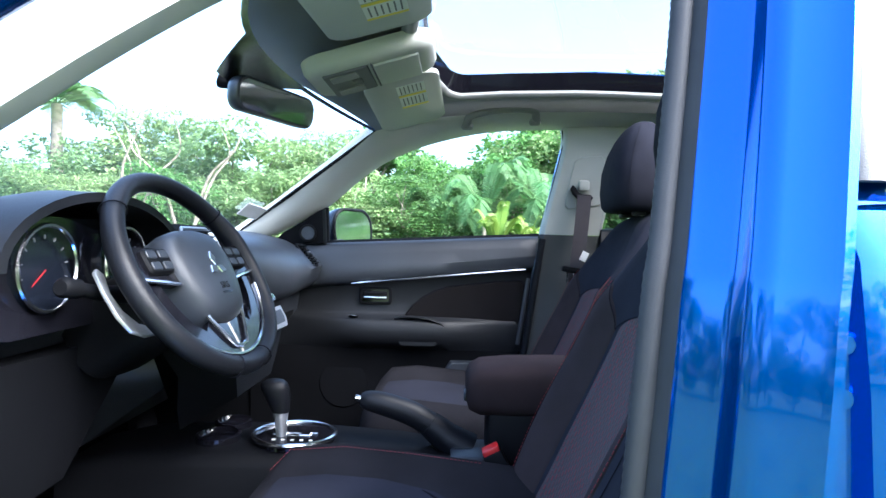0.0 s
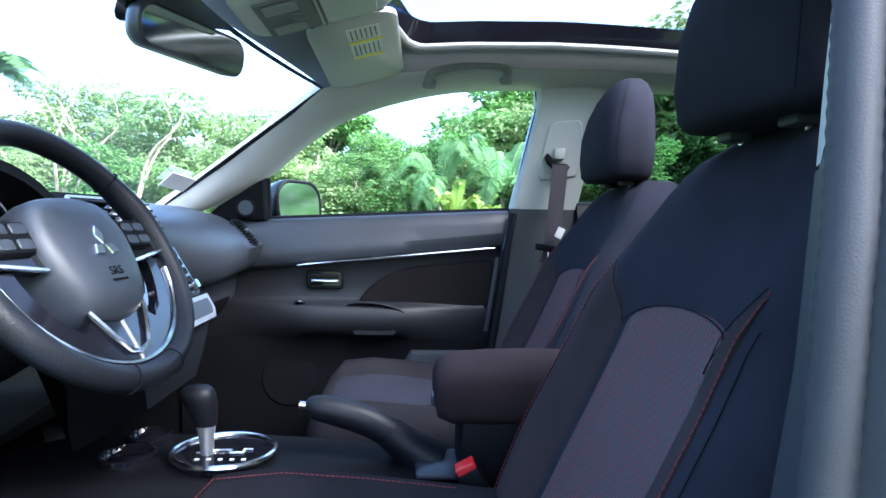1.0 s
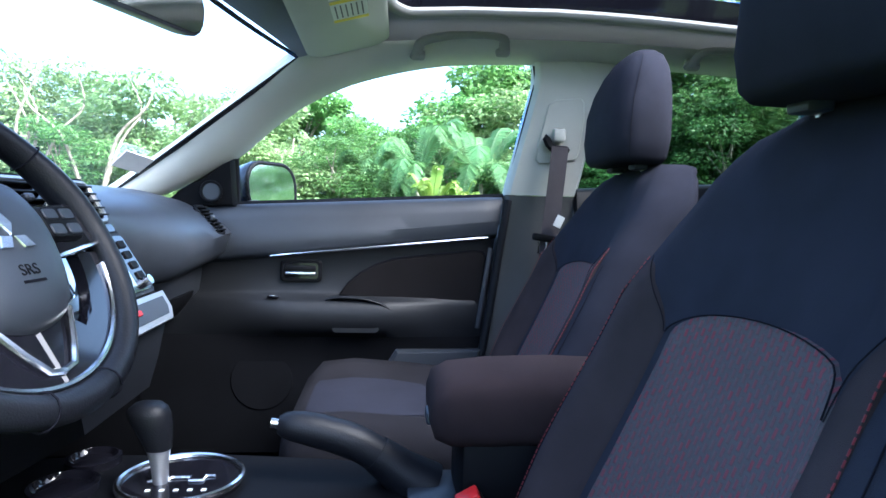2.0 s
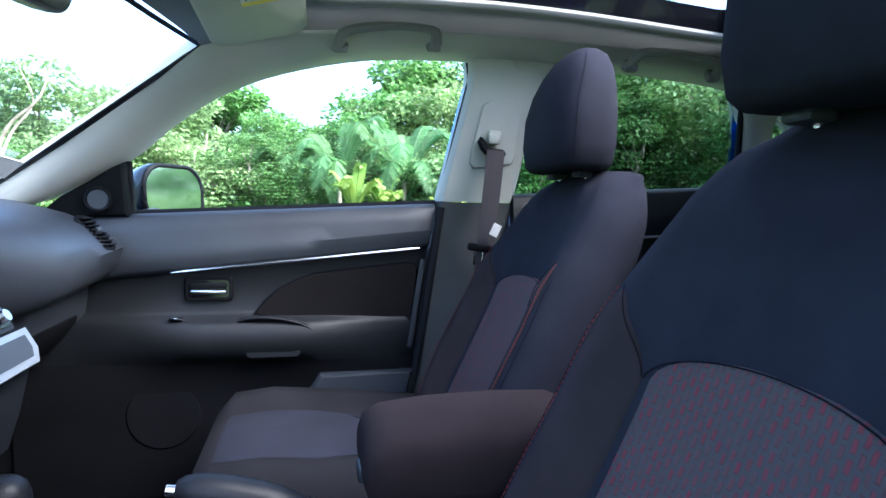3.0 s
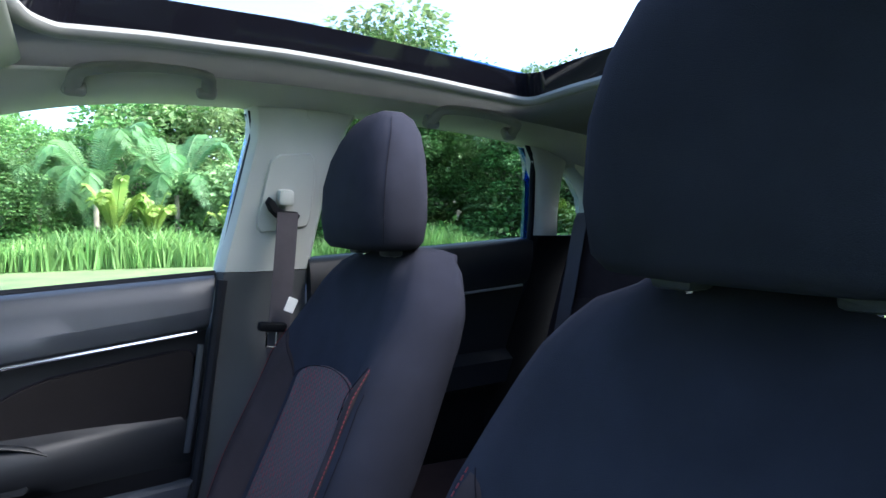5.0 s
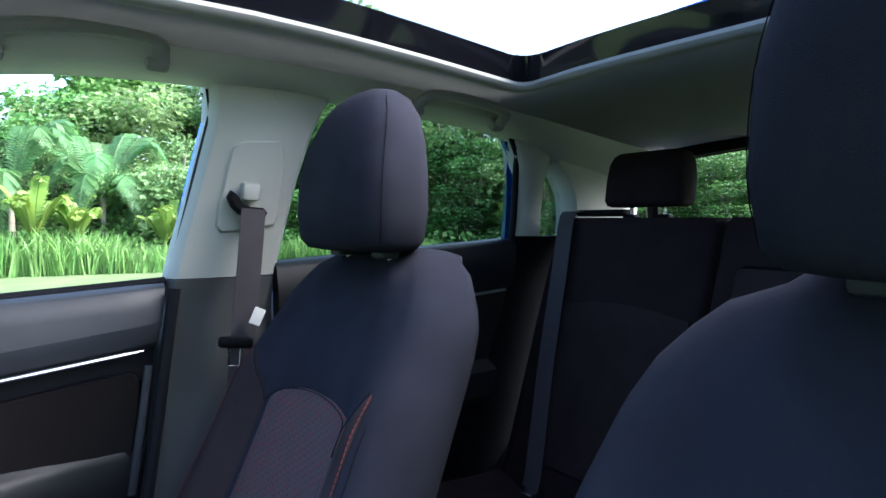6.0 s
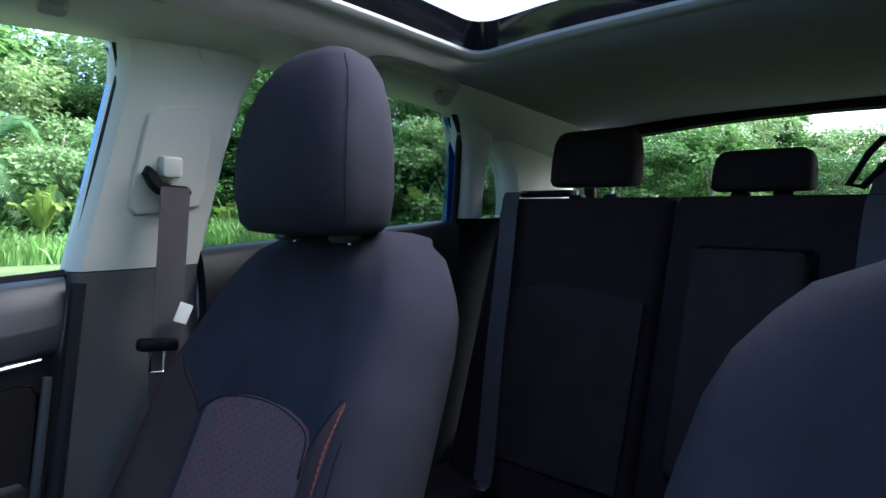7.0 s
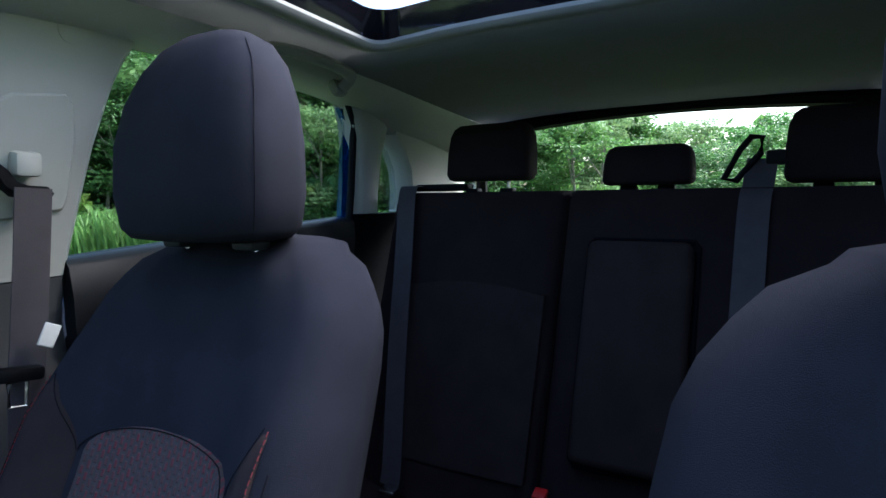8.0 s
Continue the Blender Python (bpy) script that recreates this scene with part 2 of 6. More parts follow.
def plate(outline, place, depth, bevel=0.0, bm=None):
    """An outline of (u, v) pairs with thickness; place(u, v, w) gives the point."""
    bm = bm or bmesh.new()
    n = len(outline)
    cu, cv = sum(p[0] for p in outline) / n, sum(p[1] for p in outline) / n
    rings = [[place(u, v, 0) for u, v in outline]]
    if bevel:
        rings.append([place(u, v, depth - bevel * math.copysign(1, depth)) for u, v in outline])
        shrunk = []
        for u, v in outline:
            d = math.hypot(u - cu, v - cv) or 1
            k = max(1 - bevel / d, 0.2)
            shrunk.append((cu + (u - cu) * k, cv + (v - cv) * k))
        rings.append([place(u, v, depth) for u, v in shrunk])
    else:
        rings.append([place(u, v, depth) for u, v in outline])
    return loft(rings, True, True, bm)


def rounded(w, h, r, n=4):
    """A rounded rectangle about (0, 0) as (u, v) pairs."""
    out = []
    for cx, cy, a0 in ((w / 2 - r, h / 2 - r, 0), (-w / 2 + r, h / 2 - r, 90), (-w / 2 + r, -h / 2 + r, 180), (w / 2 - r, -h / 2 + r, 270)):
        for k in range(n + 1):
            a = radians(a0 + 90 * k / n)
            out.append((cx + r * math.cos(a), cy + r * math.sin(a)))
    return out


def lerp(a, b, t):
    return a + (b - a) * t


def curve_at(table, x):
    """Values of a table of rows (x, value, ...) at x, by smooth steps."""
    if x <= table[0][0]:
        return table[0][1]
    for a, b in zip(table, table[1:]):
        if x <= b[0]:
            return lerp(a[1], b[1], (x - a[0]) / (b[0] - a[0]))
    return table[-1][1]


def side_y(z):
    """How far the side windows stand from the car's middle, at a height."""
    return 0.72 - 0.214 * (z - 1.07)


# ---- ground and distance ----
bm = bmesh.new()
R = [0, 3, 6, 10, 16, 30, 80, 300, 1500]
rows = []
for r in R[1:]:
    ring = []
    for i in range(48):
        a = 2 * math.pi * i / 48
        x, y = r * math.cos(a), r * math.sin(a)
        ring.append((x, y, 0.05 * noise.noise((x * 0.2, y * 0.2, 0)) if 6 < r < 100 else 0))
    rows.append(ring)
loft(rows, True, False, bm)
bm.faces.new([v for v in bm.verts][:48])
tagged(solo("ground", bm, M_LAWN, kind="structure"), "mown green lawn reaching to the trees", "lawn")

# ---- the car's shell ----
# upper edge of the side windows and the edge of windscreen and headliner, (x, y, z), passenger side
RAIL_IN = [(-0.56, 0.675, 0.90), (-0.40, 0.665, 1.015), (-0.2, 0.634, 1.150), (-0.02, 0.597, 1.280), (0.139, 0.549, 1.391), (0.30, 0.545, 1.430), (0.5, 0.54, 1.448),
           (0.75, 0.54, 1.456), (1.0, 0.54, 1.456), (1.3, 0.54, 1.448), (1.5, 0.545, 1.436), (1.75, 0.55, 1.415), (2.02, 0.53, 1.385)]
RAIL_OUT = [(-0.36, 0.725, 1.02), (-0.2, 0.716, 1.07), (-0.054, 0.702, 1.152), (0.059, 0.683, 1.245), (0.156, 0.669, 1.310), (0.294, 0.656, 1.367), (0.5, 0.647, 1.412),
            (0.75, 0.644, 1.426), (1.0, 0.643, 1.428), (1.3, 0.646, 1.419), (1.5, 0.65, 1.400), (1.70, 0.662, 1.345), (2.05, 0.68, 1.29)]


def rail(s):
    """Pillar trim and roof rail over the side windows, from dashboard to tail."""
    a, b = spline(RAIL_IN, 4), spline(RAIL_OUT, 4)
    if s < 0:  # the driver's door stands open: the body's own edge lies further in
        b = [lerp(q, p, 0.62 * min(max((0.75 - q.x) / 0.3, 0), 1)) for p, q in zip(a, b)]
    rows = []
    for p, q in zip(a, b):
        mid = (p + q) / 2
        n = Vector((0, -1, -0.55)).normalized()
        w = (p - q).length
        inner = [p + Vector((0, 0.02, 0.03)), p, lerp(p, q, 0.2) + n * 0.10 * w, lerp(p, q, 0.5) + n * 0.16 * w, lerp(p, q, 0.8) + n * 0.12 * w, q, q + Vector((0, 0.035, 0.0)),
                 mid + Vector((0, 0.05, 0.05))]
        rows.append([(v.x, s * v.y, v.z) for v in inner])
    return loft(rows)


def pillar(rows, s, depth=0.05, bulge=0.02):
    """Upright trim: rows of (z, front x, rear x)."""
    rings = []
    for z, xf, xr in rows:
        y = side_y(z) if z > 1.0 else side_y(1.0) - (1.0 - z) * 0.02
        w = xr - xf
        ring = [(xf, y + depth), (xf, y + 0.004), (xf + 0.012, y - bulge * 0.6), (xf + w * 0.3, y - bulge), (xf + w * 0.7, y - bulge), (xr - 0.012, y - bulge * 0.6), (xr, y + 0.004), (xr, y + depth)]
        rings.append([(x, s * yy, z) for x, yy in ring])
    return loft(rings)


def headliner_z(x, y):
    """Height of the roof lining."""
    edge_z = curve_at([(p[0], p[2]) for p in RAIL_IN], x)
    edge_y = curve_at([(p[0], p[1]) for p in RAIL_IN], x)
    rise = curve_at([(0.0, 0.042), (0.37, 0.058), (0.8, 0.055), (1.3, 0.03), (2.0, 0.03)], x)
    return edge_z + rise * (1 - min(abs(y) / edge_y, 1) ** 4)


HOLE = (0.375, 1.315, 0.425)  # front, rear, half width of the roof window


def hole_front(y):
    """The roof window's front edge bows forward in the middle."""
    return HOLE[0] - 0.075 * max(1 - (y / HOLE[2]) ** 2, 0)


def headliner():
    xs = [0.139, 0.2, 0.26, 0.32, HOLE[0], 0.5, 0.65, 0.8, 0.95, 1.1, 1.2, HOLE[1], 1.4, 1.5, 1.6, 1.7, 1.8, 1.9, 2.02]
    fy = [-1, -0.95, -0.88, -0.8, -0.7, -0.55, -0.35, -0.15, 0, 0.15, 0.35, 0.55, 0.7, 0.8, 0.88, 0.95, 1]
    bm = bmesh.new()
    grid = []
    for i, x in enumerate(xs):
        ey = curve_at([(p[0], p[1]) for p in RAIL_IN], x)
        row = []
        for f in fy:
            y = f * ey
            if abs(abs(f) - 0.8) < 1e-6:
                y = math.copysign(HOLE[2], f)
            xx = x
            if i < 4:
                front = -0.024 + 0.160 * (y / 0.549) ** 2
                xx = lerp(front, hole_front(y), (x - 0.139) / (HOLE[0] - 0.139))
            elif i == 4:
                xx = hole_front(y)
            row.append(bm.verts.new((xx, y, headliner_z(max(x, 0.139), y) - (0.004 if i == 0 else 0))))
        grid.append(row)
    for i in range(len(xs) - 1):
        for j in range(len(fy) - 1):
            hole = HOLE[0] - 1e-6 <= xs[i] < HOLE[1] - 1e-6 and 3 <= j < len(fy) - 4
            if not hole:
                bm.faces.new((grid[i][j], grid[i][j + 1], grid[i + 1][j + 1], grid[i + 1][j]))
    bmesh.ops.solidify(bm, geom=bm.faces[:], thickness=-0.012)
    return bm


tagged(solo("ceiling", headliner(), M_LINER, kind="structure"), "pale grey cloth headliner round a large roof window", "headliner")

roof_window = thing("roof_window", (0.85, 0, 1.5), "large glass roof panel with black rim and grey lip", "roof window", kind="structure")


def hole_path(inset=0.0, dz=0.0, r=0.06, n=5):
    x0, x1, h = HOLE[0] - inset, HOLE[1] + inset, HOLE[2] + inset
    pts = []
    for cx, cy, a0 in ((x1 - r, h - r, 0), (x0 + r, h - r, 90), (x0 + r, -h + r, 180), (x1 - r, -h + r, 270)):
        for k in range(n + 1):
            a = radians(a0 + 90 * k / n)
            pts.append((cx + r * math.cos(a), cy + r * math.sin(a)))
    out = []
    for (ax, ay), (bx, by) in zip(pts, pts[1:] + pts[:1]):
        k = 8 if math.hypot(bx - ax, by - ay) > 0.3 else 1
        for i in range(k):
            x, y = lerp(ax, bx, i / k), lerp(ay, by, i / k)
            x -= (HOLE[0] - hole_front(y)) * max(1 - (x - x0) / 0.12, 0)
            out.append((x, y, headliner_z(x, y) + dz))
    return out


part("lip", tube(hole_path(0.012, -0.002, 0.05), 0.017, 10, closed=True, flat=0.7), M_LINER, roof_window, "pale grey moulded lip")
wall = loft([hole_path(0.004, 0.0, 0.05), hole_path(-0.004, 0.022, 0.05), hole_path(-0.012, 0.050, 0.05), hole_path(0.03, 0.054, 0.05), hole_path(0.03, 0.012, 0.05)], True, False)
part("rim", wall, M_GLOSS, roof_window, "black rim")
ring = hole_path(0.03, 0.058, 0.05)
bm = bmesh.new()
vs = [bm.verts.new(p) for p in ring]
bm.faces.new(vs)
bmesh.ops.triangulate(bm, faces=bm.faces[:])
part("pane", bm, M_ROOFGLASS, roof_window)
# blue roof skin outside the lining
bm = thick([[(x, y, headliner_z(max(x, 0.139), y) + 0.075) for y in (-0.60, -0.475)] for x in (0.16, 0.4, 0.8, 1.2, 1.6, 2.0)], (0, 0, 0.01))
thick([[(x, y, headliner_z(max(x, 0.139), y) + 0.075) for y in (0.475, 0.60)] for x in (0.16, 0.4, 0.8, 1.2, 1.6, 2.0)], (0, 0, 0.01), bm)
thick([[(x, y, headliner_z(max(x, 0.139), y) + 0.075) for y in (-0.475, 0, 0.475)] for x in (1.37, 1.6, 1.8, 2.0, 2.15)], (0, 0, 0.01), bm)
thick([[(x, y, headliner_z(max(x, 0.139), y) + 0.066) for y in (-0.475, 0, 0.475)] for x in (0.02, 0.15, 0.32)], (0, 0, 0.01), bm)
for s in (-1, 1):
    thick([[(x, s * 0.60, curve_at([(p[0], p[2]) for p in RAIL_IN], x) + 0.085), (x, s * 0.70, curve_at([(p[0], p[2]) for p in RAIL_OUT], x) + 0.05)] for x in (0.42, 0.6, 0.8, 1.2, 1.6, 2.0)], (0, s * 0.008, 0.008), bm)
tagged(solo("roof_panel", bm, M_BLUE, kind="structure"), "metallic blue steel roof skin of the car", "car roof")

for s, num in ((1, 1), (-1, 2)):
    tagged(solo("pillar_rail_trim", rail(s), M_CREAM, kind="structure"), "pale grey moulded windscreen pillar and roof rail trim", "pillar trim")

# pillars between the windows
B_TOP = [(1.075, 0.684, 0.890), (1.10, 0.688, 0.893), (1.18, 0.705, 0.906), (1.27, 0.724, 0.922), (1.36, 0.742, 0.946), (1.40, 0.742, 0.962), (1.44, 0.735, 0.985)]
B_LOW = [(0.30, 0.50, 0.98), (0.45, 0.56, 0.95), (0.60, 0.615, 0.92), (0.80, 0.645, 0.905), (1.0, 0.672, 0.893), (1.073, 0.683, 0.890)]
C_TOP = [(1.145, 1.575, 1.672), (1.20, 1.567, 1.660), (1.30, 1.548, 1.652), (1.36, 1.53, 1.66), (1.41, 1.50, 1.69)]
C_LOW = [(0.30, 1.30, 2.1), (0.7, 1.40, 2.1), (1.0, 1.56, 2.1), (1.143, 1.575, 2.1)]
D_TOP = [(1.145, 1.80, 2.12), (1.20, 1.79, 2.11), (1.26, 1.765, 2.10), (1.31, 1.72, 2.08), (1.345, 1.665, 2.06), (1.40, 1.66, 2.04)]
QUARTER = [(1.66, 1.15), (1.655, 1.25), (1.655, 1.335), (1.68, 1.338), (1.72, 1.31), (1.765, 1.26), (1.795, 1.20), (1.80, 1.15)]
for s in (1, -1):
    tagged(solo("pillar_trim", pillar(B_TOP, s), M_CREAM, kind="structure"), "pale grey pillar trim between the side windows", "pillar trim")
    tagged(solo("pillar_trim_lower", pillar(B_LOW, s), M_GREYTRIM, kind="structure"), "mid grey plastic lower pillar trim", "pillar trim")
    tagged(solo("rear_pillar_trim", pillar(C_TOP, s), M_CREAM, kind="structure"), "pale grey trim of the rear side pillar", "pillar trim")
    tagged(solo("rear_side_trim", pillar(C_LOW, s), M_MATTE, kind="structure"), "dark plastic trim beside the rear seat", "side trim")
    tagged(solo("tail_pillar_trim", pillar(D_TOP, s, bulge=0.035), M_CREAM, kind="structure"), "pale grey trim beside the rear window", "pillar trim")

# glass
F_WIN = [(-0.20, 1.02), (0.295, 1.039), (0.68, 1.066), (0.724, 1.267), (0.746, 1.38), (0.735, 1.43), (0.57, 1.428), (0.433, 1.41), (0.294, 1.378), (0.156, 1.32), (0.059, 1.255), (-0.054, 1.16), (-0.20, 1.04)]
R_WIN = [(0.89, 1.08), (0.92, 1.252), (0.955, 1.39), (0.97, 1.43), (1.29, 1.425), (1.50, 1.405), (1.535, 1.36), (1.56, 1.2), (1.565, 1.13)]


def side_glass(outline, s, material, out=0.03):
    bm = plate(outline, lambda u, v, w: (u, s * (side_y(v) + out + w), v), 0.004)
    ob = solo("window", bm, material, kind="structure")
    ob.visible_shadow = False
    return ob


tagged(side_glass(F_WIN, 1, M_GLASS), "clear glass of the passenger door window", "window")
for s in (1, -1):
    tagged(side_glass(R_WIN, s, M_TINT), "dark tinted glass of a rear door window", "window")
    tagged(side_glass(QUARTER, s, M_TINT), "small dark tinted rear quarter window", "window")

# painted door frames seen behind the glass edges, with rubber channels
for s in (1, -1):
    frame_points = [(0.690, 1.05), (0.730, 1.267), (0.752, 1.375), (0.745, 1.42)]
    if s > 0:
        bm = tube([(x, s * (side_y(z) + 0.045), z) for x, z in [(q[0] + 0.010, q[1]) for q in frame_points]], 0.019, 8)
        tagged(solo("door_frame", bm, M_BLUE, kind="structure"), "blue painted upright of the front door frame", "door frame")
        bm = tube([(x - 0.002, s * (side_y(z) + 0.012), z) for x, z in frame_points], 0.008, 8)
        tagged(solo("rubber_channel", bm, M_RUBBER, kind="structure"), "black rubber channel of the window", "seal")
    points2 = [(1.585, 1.10), (1.575, 1.2), (1.552, 1.36), (1.52, 1.405)]
    bm = tube([(x, s * (side_y(z) + 0.035), z) for x, z in points2], 0.02, 8)
    tagged(solo("door_frame", bm, M_BLUE, kind="structure"), "blue painted rear upright of the rear door frame", "door frame")
    bm = tube([(x - 0.012, s * (side_y(z) + 0.008), z) for x, z in points2], 0.010, 8)
    tagged(solo("rubber_channel", bm, M_RUBBER, kind="structure"), "black rubber channel of the window", "seal")

# windscreen, its black print and the tail window
bm = bmesh.new()
rows = []
for k in range(7):
    t = k / 6
    row = []
    for j in range(13):
        f = -1 + j / 6
        top = Vector((-0.026 + 0.160 * f * f, f * 0.56, 1.437 - 0.045 * f * f))
        low = Vector((-0.86 + 0.42 * f * f, f * 0.69, 0.985))
        row.append(lerp(low, top, t) + Vector((0, 0, 0.03 * math.sin(math.pi * t) * (1 - f * f))))
    rows.append(row)
loft(rows, False, False, bm)
windscreen = tagged(solo("windscreen", bm, M_GLASS, kind="structure"), "clear curved windscreen with a black printed edge", "windscreen")
windscreen.visible_shadow = False


def screen_point(f, t, lift=0.0):
    top = Vector((-0.026 + 0.160 * f * f, f * 0.56, 1.437 - 0.045 * f * f))
    low = Vector((-0.86 + 0.42 * f * f, f * 0.69, 0.985))
    return lerp(low, top, t) + Vector((0.004 + lift, 0, 0.03 * math.sin(math.pi * t) * (1 - min(f * f, 1)) - 0.004 - lift))


bm = thick([[screen_point(lerp(lerp(-0.42, -0.15, k), lerp(0.36, 0.05, k), j / 8), lerp(1.0, 0.885, k)) for j in range(9)] for k in (0, 0.12, 0.3, 0.55, 0.8, 1.0)], (0.002, 0, -0.002))
part("black_print", bm, M_BAND, windscreen, "black printed patch behind the mirror")
for s in (1, -1):
    bm = thick([[screen_point(s * 0.982, t / 10), screen_point(s * 1.0, t / 10)] for t in range(11)], (0.002, 0, -0.002))
    part("black_edge", bm, M_BAND, windscreen, "black printed edge")
bm = thick([[screen_point(f / 8, 0.992), screen_point(f / 8, 1.006)] for f in range(-8, 9)], (0.002, 0, -0.002))
part("black_edge", bm, M_BAND, windscreen, "black printed edge")
bm = thick([[screen_point(0.885, 0.33, 0.006), screen_point(0.875, 0.41, 0.006)], [screen_point(0.97, 0.31, 0.006), screen_point(0.965, 0.39, 0.006)]], (0.002, 0, -0.002))
part("sticker", bm, M_WHITE, windscreen, "white paper sticker inside the glass")

# tail: window, frame, liftgate
def tail_point(f, t, dx=0.0):
    """f across from -1 to 1, t up from 0 to 1."""
    x = lerp(2.26, 2.06, t) - 0.06 * f * f
    return Vector((x + dx, f * lerp(0.66, 0.56, t), lerp(1.06, 1.415 - 0.045 * f * f, t)))


bm = bmesh.new()
loft([[tail_point(j / 8, k / 4, 0.03) for j in range(-8, 9)] for k in range(5)], False, False, bm)
rear_glass = tagged(solo("window_rear", bm, M_TINT, kind="structure"), "tinted tailgate window with dark frame", "window")
rear_glass.visible_shadow = False
edge = [tail_point(j / 8, 1.0) for j in range(-8, 9)] + [tail_point(1, t / 4) for t in (3, 2, 1, 0)] + [tail_point(j / 8, 0) for j in range(8, -9, -1)] + [tail_point(-1, t / 4) for t in (1, 2, 3)]
part("frame", tube(edge, 0.022, 8, closed=True), M_PLASTIC2, rear_glass, "black frame of the tail window")
bm = rbox((2.24, 0, 0.74), (0.10, 1.36, 0.62), 0.03)
tagged(solo("tailgate_trim", bm, M_PLASTIC2, kind="structure"), "black plastic lower trim of the tailgate", "tailgate")

# floor pan, firewall, outer skin of the passenger side and tail
bm = rbox((0.75, 0, 0.255), (3.3, 1.56, 0.06), 0.01)
tagged(solo("floor", bm, M_CARPET, kind="structure"), "black carpet on the car's floor", "floor")
rocker = rbox((0.55, 0.80, 0.33), (2.3, 0.07, 0.18), 0.02)
tagged(solo("door_sill", rocker, M_PLASTIC2, kind="structure"), "black sill under the passenger doors", "door sill")
tagged(solo("firewall", rbox((-0.72, 0, 0.62), (0.06, 1.44, 0.70), 0.02), M_CARPET, kind="structure"), "black carpeted bulkhead under the dashboard", "bulkhead")
# Footwell sides carry their shade in the plastic's colour.
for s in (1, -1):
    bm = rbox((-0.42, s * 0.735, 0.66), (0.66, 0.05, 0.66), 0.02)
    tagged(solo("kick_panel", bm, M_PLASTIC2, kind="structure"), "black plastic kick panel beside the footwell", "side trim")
for c, size, r, lab in (((0.22, 0.84, 0.66), (0.86, 0.08, 0.68), 0.035, "blue outer skin of the passenger door"), ((1.12, 0.84, 0.68), (0.90, 0.08, 0.70), 0.035, "blue outer skin of the rear passenger door"),
                        ((1.95, 0.82, 0.72), (0.72, 0.12, 0.76), 0.05, "blue rear wing over the wheel"), ((1.95, -0.82, 0.72), (0.72, 0.12, 0.76), 0.05, "blue rear wing over the wheel"),
                        ((-1.10, 0, 0.78), (0.7, 1.62, 0.26), 0.09, "blue bonnet in front of the windscreen")):
    tagged(solo("car_body", rbox(c, size, r, 3), M_BLUE, kind="structure"), lab, "car body")
for x, y in ((-0.95, 0.74), (-0.95, -0.74), (1.78, 0.74), (1.78, -0.74)):
    w = thing("road_wheel", (x, y, 0), "black road tyre on a silver rim under the car", "wheel", "road wheels")
    bm = bmesh.new()
    prof = [(0.20, -0.10), (0.30, -0.11), (0.325, -0.08), (0.33, 0), (0.325, 0.08), (0.30, 0.11), (0.20, 0.10)]
    loft([[(x + r * math.cos(2 * math.pi * i / 28), y + d, 0.33 + r * math.sin(2 * math.pi * i / 28)) for r, d in prof] for i in range(29)], False, False, bm)
    part("tyre", bm, M_RUBBER, w)
    bm = tube([(x, y - 0.09, 0.33), (x, y + 0.09, 0.33)], 0.205, 24)
    part("rim", bm, M_SILVER, w)


# ---- front seats ----
def seat_front(y, z, wide=0.245):
    """x of the backrest's front at a place across and a height."""
    base = curve_at([(0.50, 0.625), (0.60, 0.655), (0.70, 0.695), (0.885, 0.775), (1.0, 0.818), (1.08, 0.850), (1.13, 0.876), (1.16, 0.905)], z)
    a = abs(y) / wide
    side = curve_at([(0.5, 0.05), (0.75, 0.055), (0.95, 0.04), (1.06, 0.0), (1.2, -0.02)], z)
    k = min(max((a - 0.45) / 0.30, 0), 1)
    k = k * k * (3 - 2 * k)
    drop = max(a - 0.80, 0) / 0.2
    return base - side * k + 0.06 * drop ** 2.2 + 0.012 * (1 - min(a / 0.5, 1) ** 2)


SEAT_W = [(0.50, 0.215), (0.56, 0.238), (0.65, 0.252), (0.80, 0.255), (0.92, 0.248), (1.00, 0.242), (1.06, 0.234), (1.10, 0.217), (1.135, 0.182), (1.155, 0.135)]


def backrest():
    rings = []
    for z in [0.48, 0.52, 0.56, 0.62, 0.68, 0.74, 0.80, 0.86, 0.92, 0.97, 1.02, 1.06, 1.09, 1.115, 1.135, 1.15, 1.16]:
        w = curve_at(SEAT_W, z)
        ring = []
        for k in range(21):
            f = -1 + k / 10
            f = math.copysign(abs(f) ** 0.85, f)
            ring.append((seat_front(f * w, z, w), f * w, z))
        d = 0.135 if z < 1.0 else lerp(0.135, 0.07, (z - 1.0) / 0.16)
        mid = seat_front(0, z, w)
        edge = ring[-1][0]
        deep = max(mid + 0.02 + d, edge + 0.02)
        for k in range(12):
            a = math.pi * (k + 0.5) / 12
            ring.append((lerp(edge, deep, math.sin(a) ** 0.6), w * math.cos(a), z - 0.25 * max(z - 1.06, 0) * math.sin(a)))
        rings.append(ring)
    top = rings[-1]
    cx, cz = sum(p[0] for p in top) / len(top), 1.168
    rings.append([(lerp(p[0], cx, 0.25), p[1] * 0.82, p[2] + 0.0055) for p in top])
    rings.append([(lerp(p[0], cx, 0.6), p[1] * 0.45, lerp(p[2], cz, 0.6) + 0.004) for p in top])
    return loft(rings)


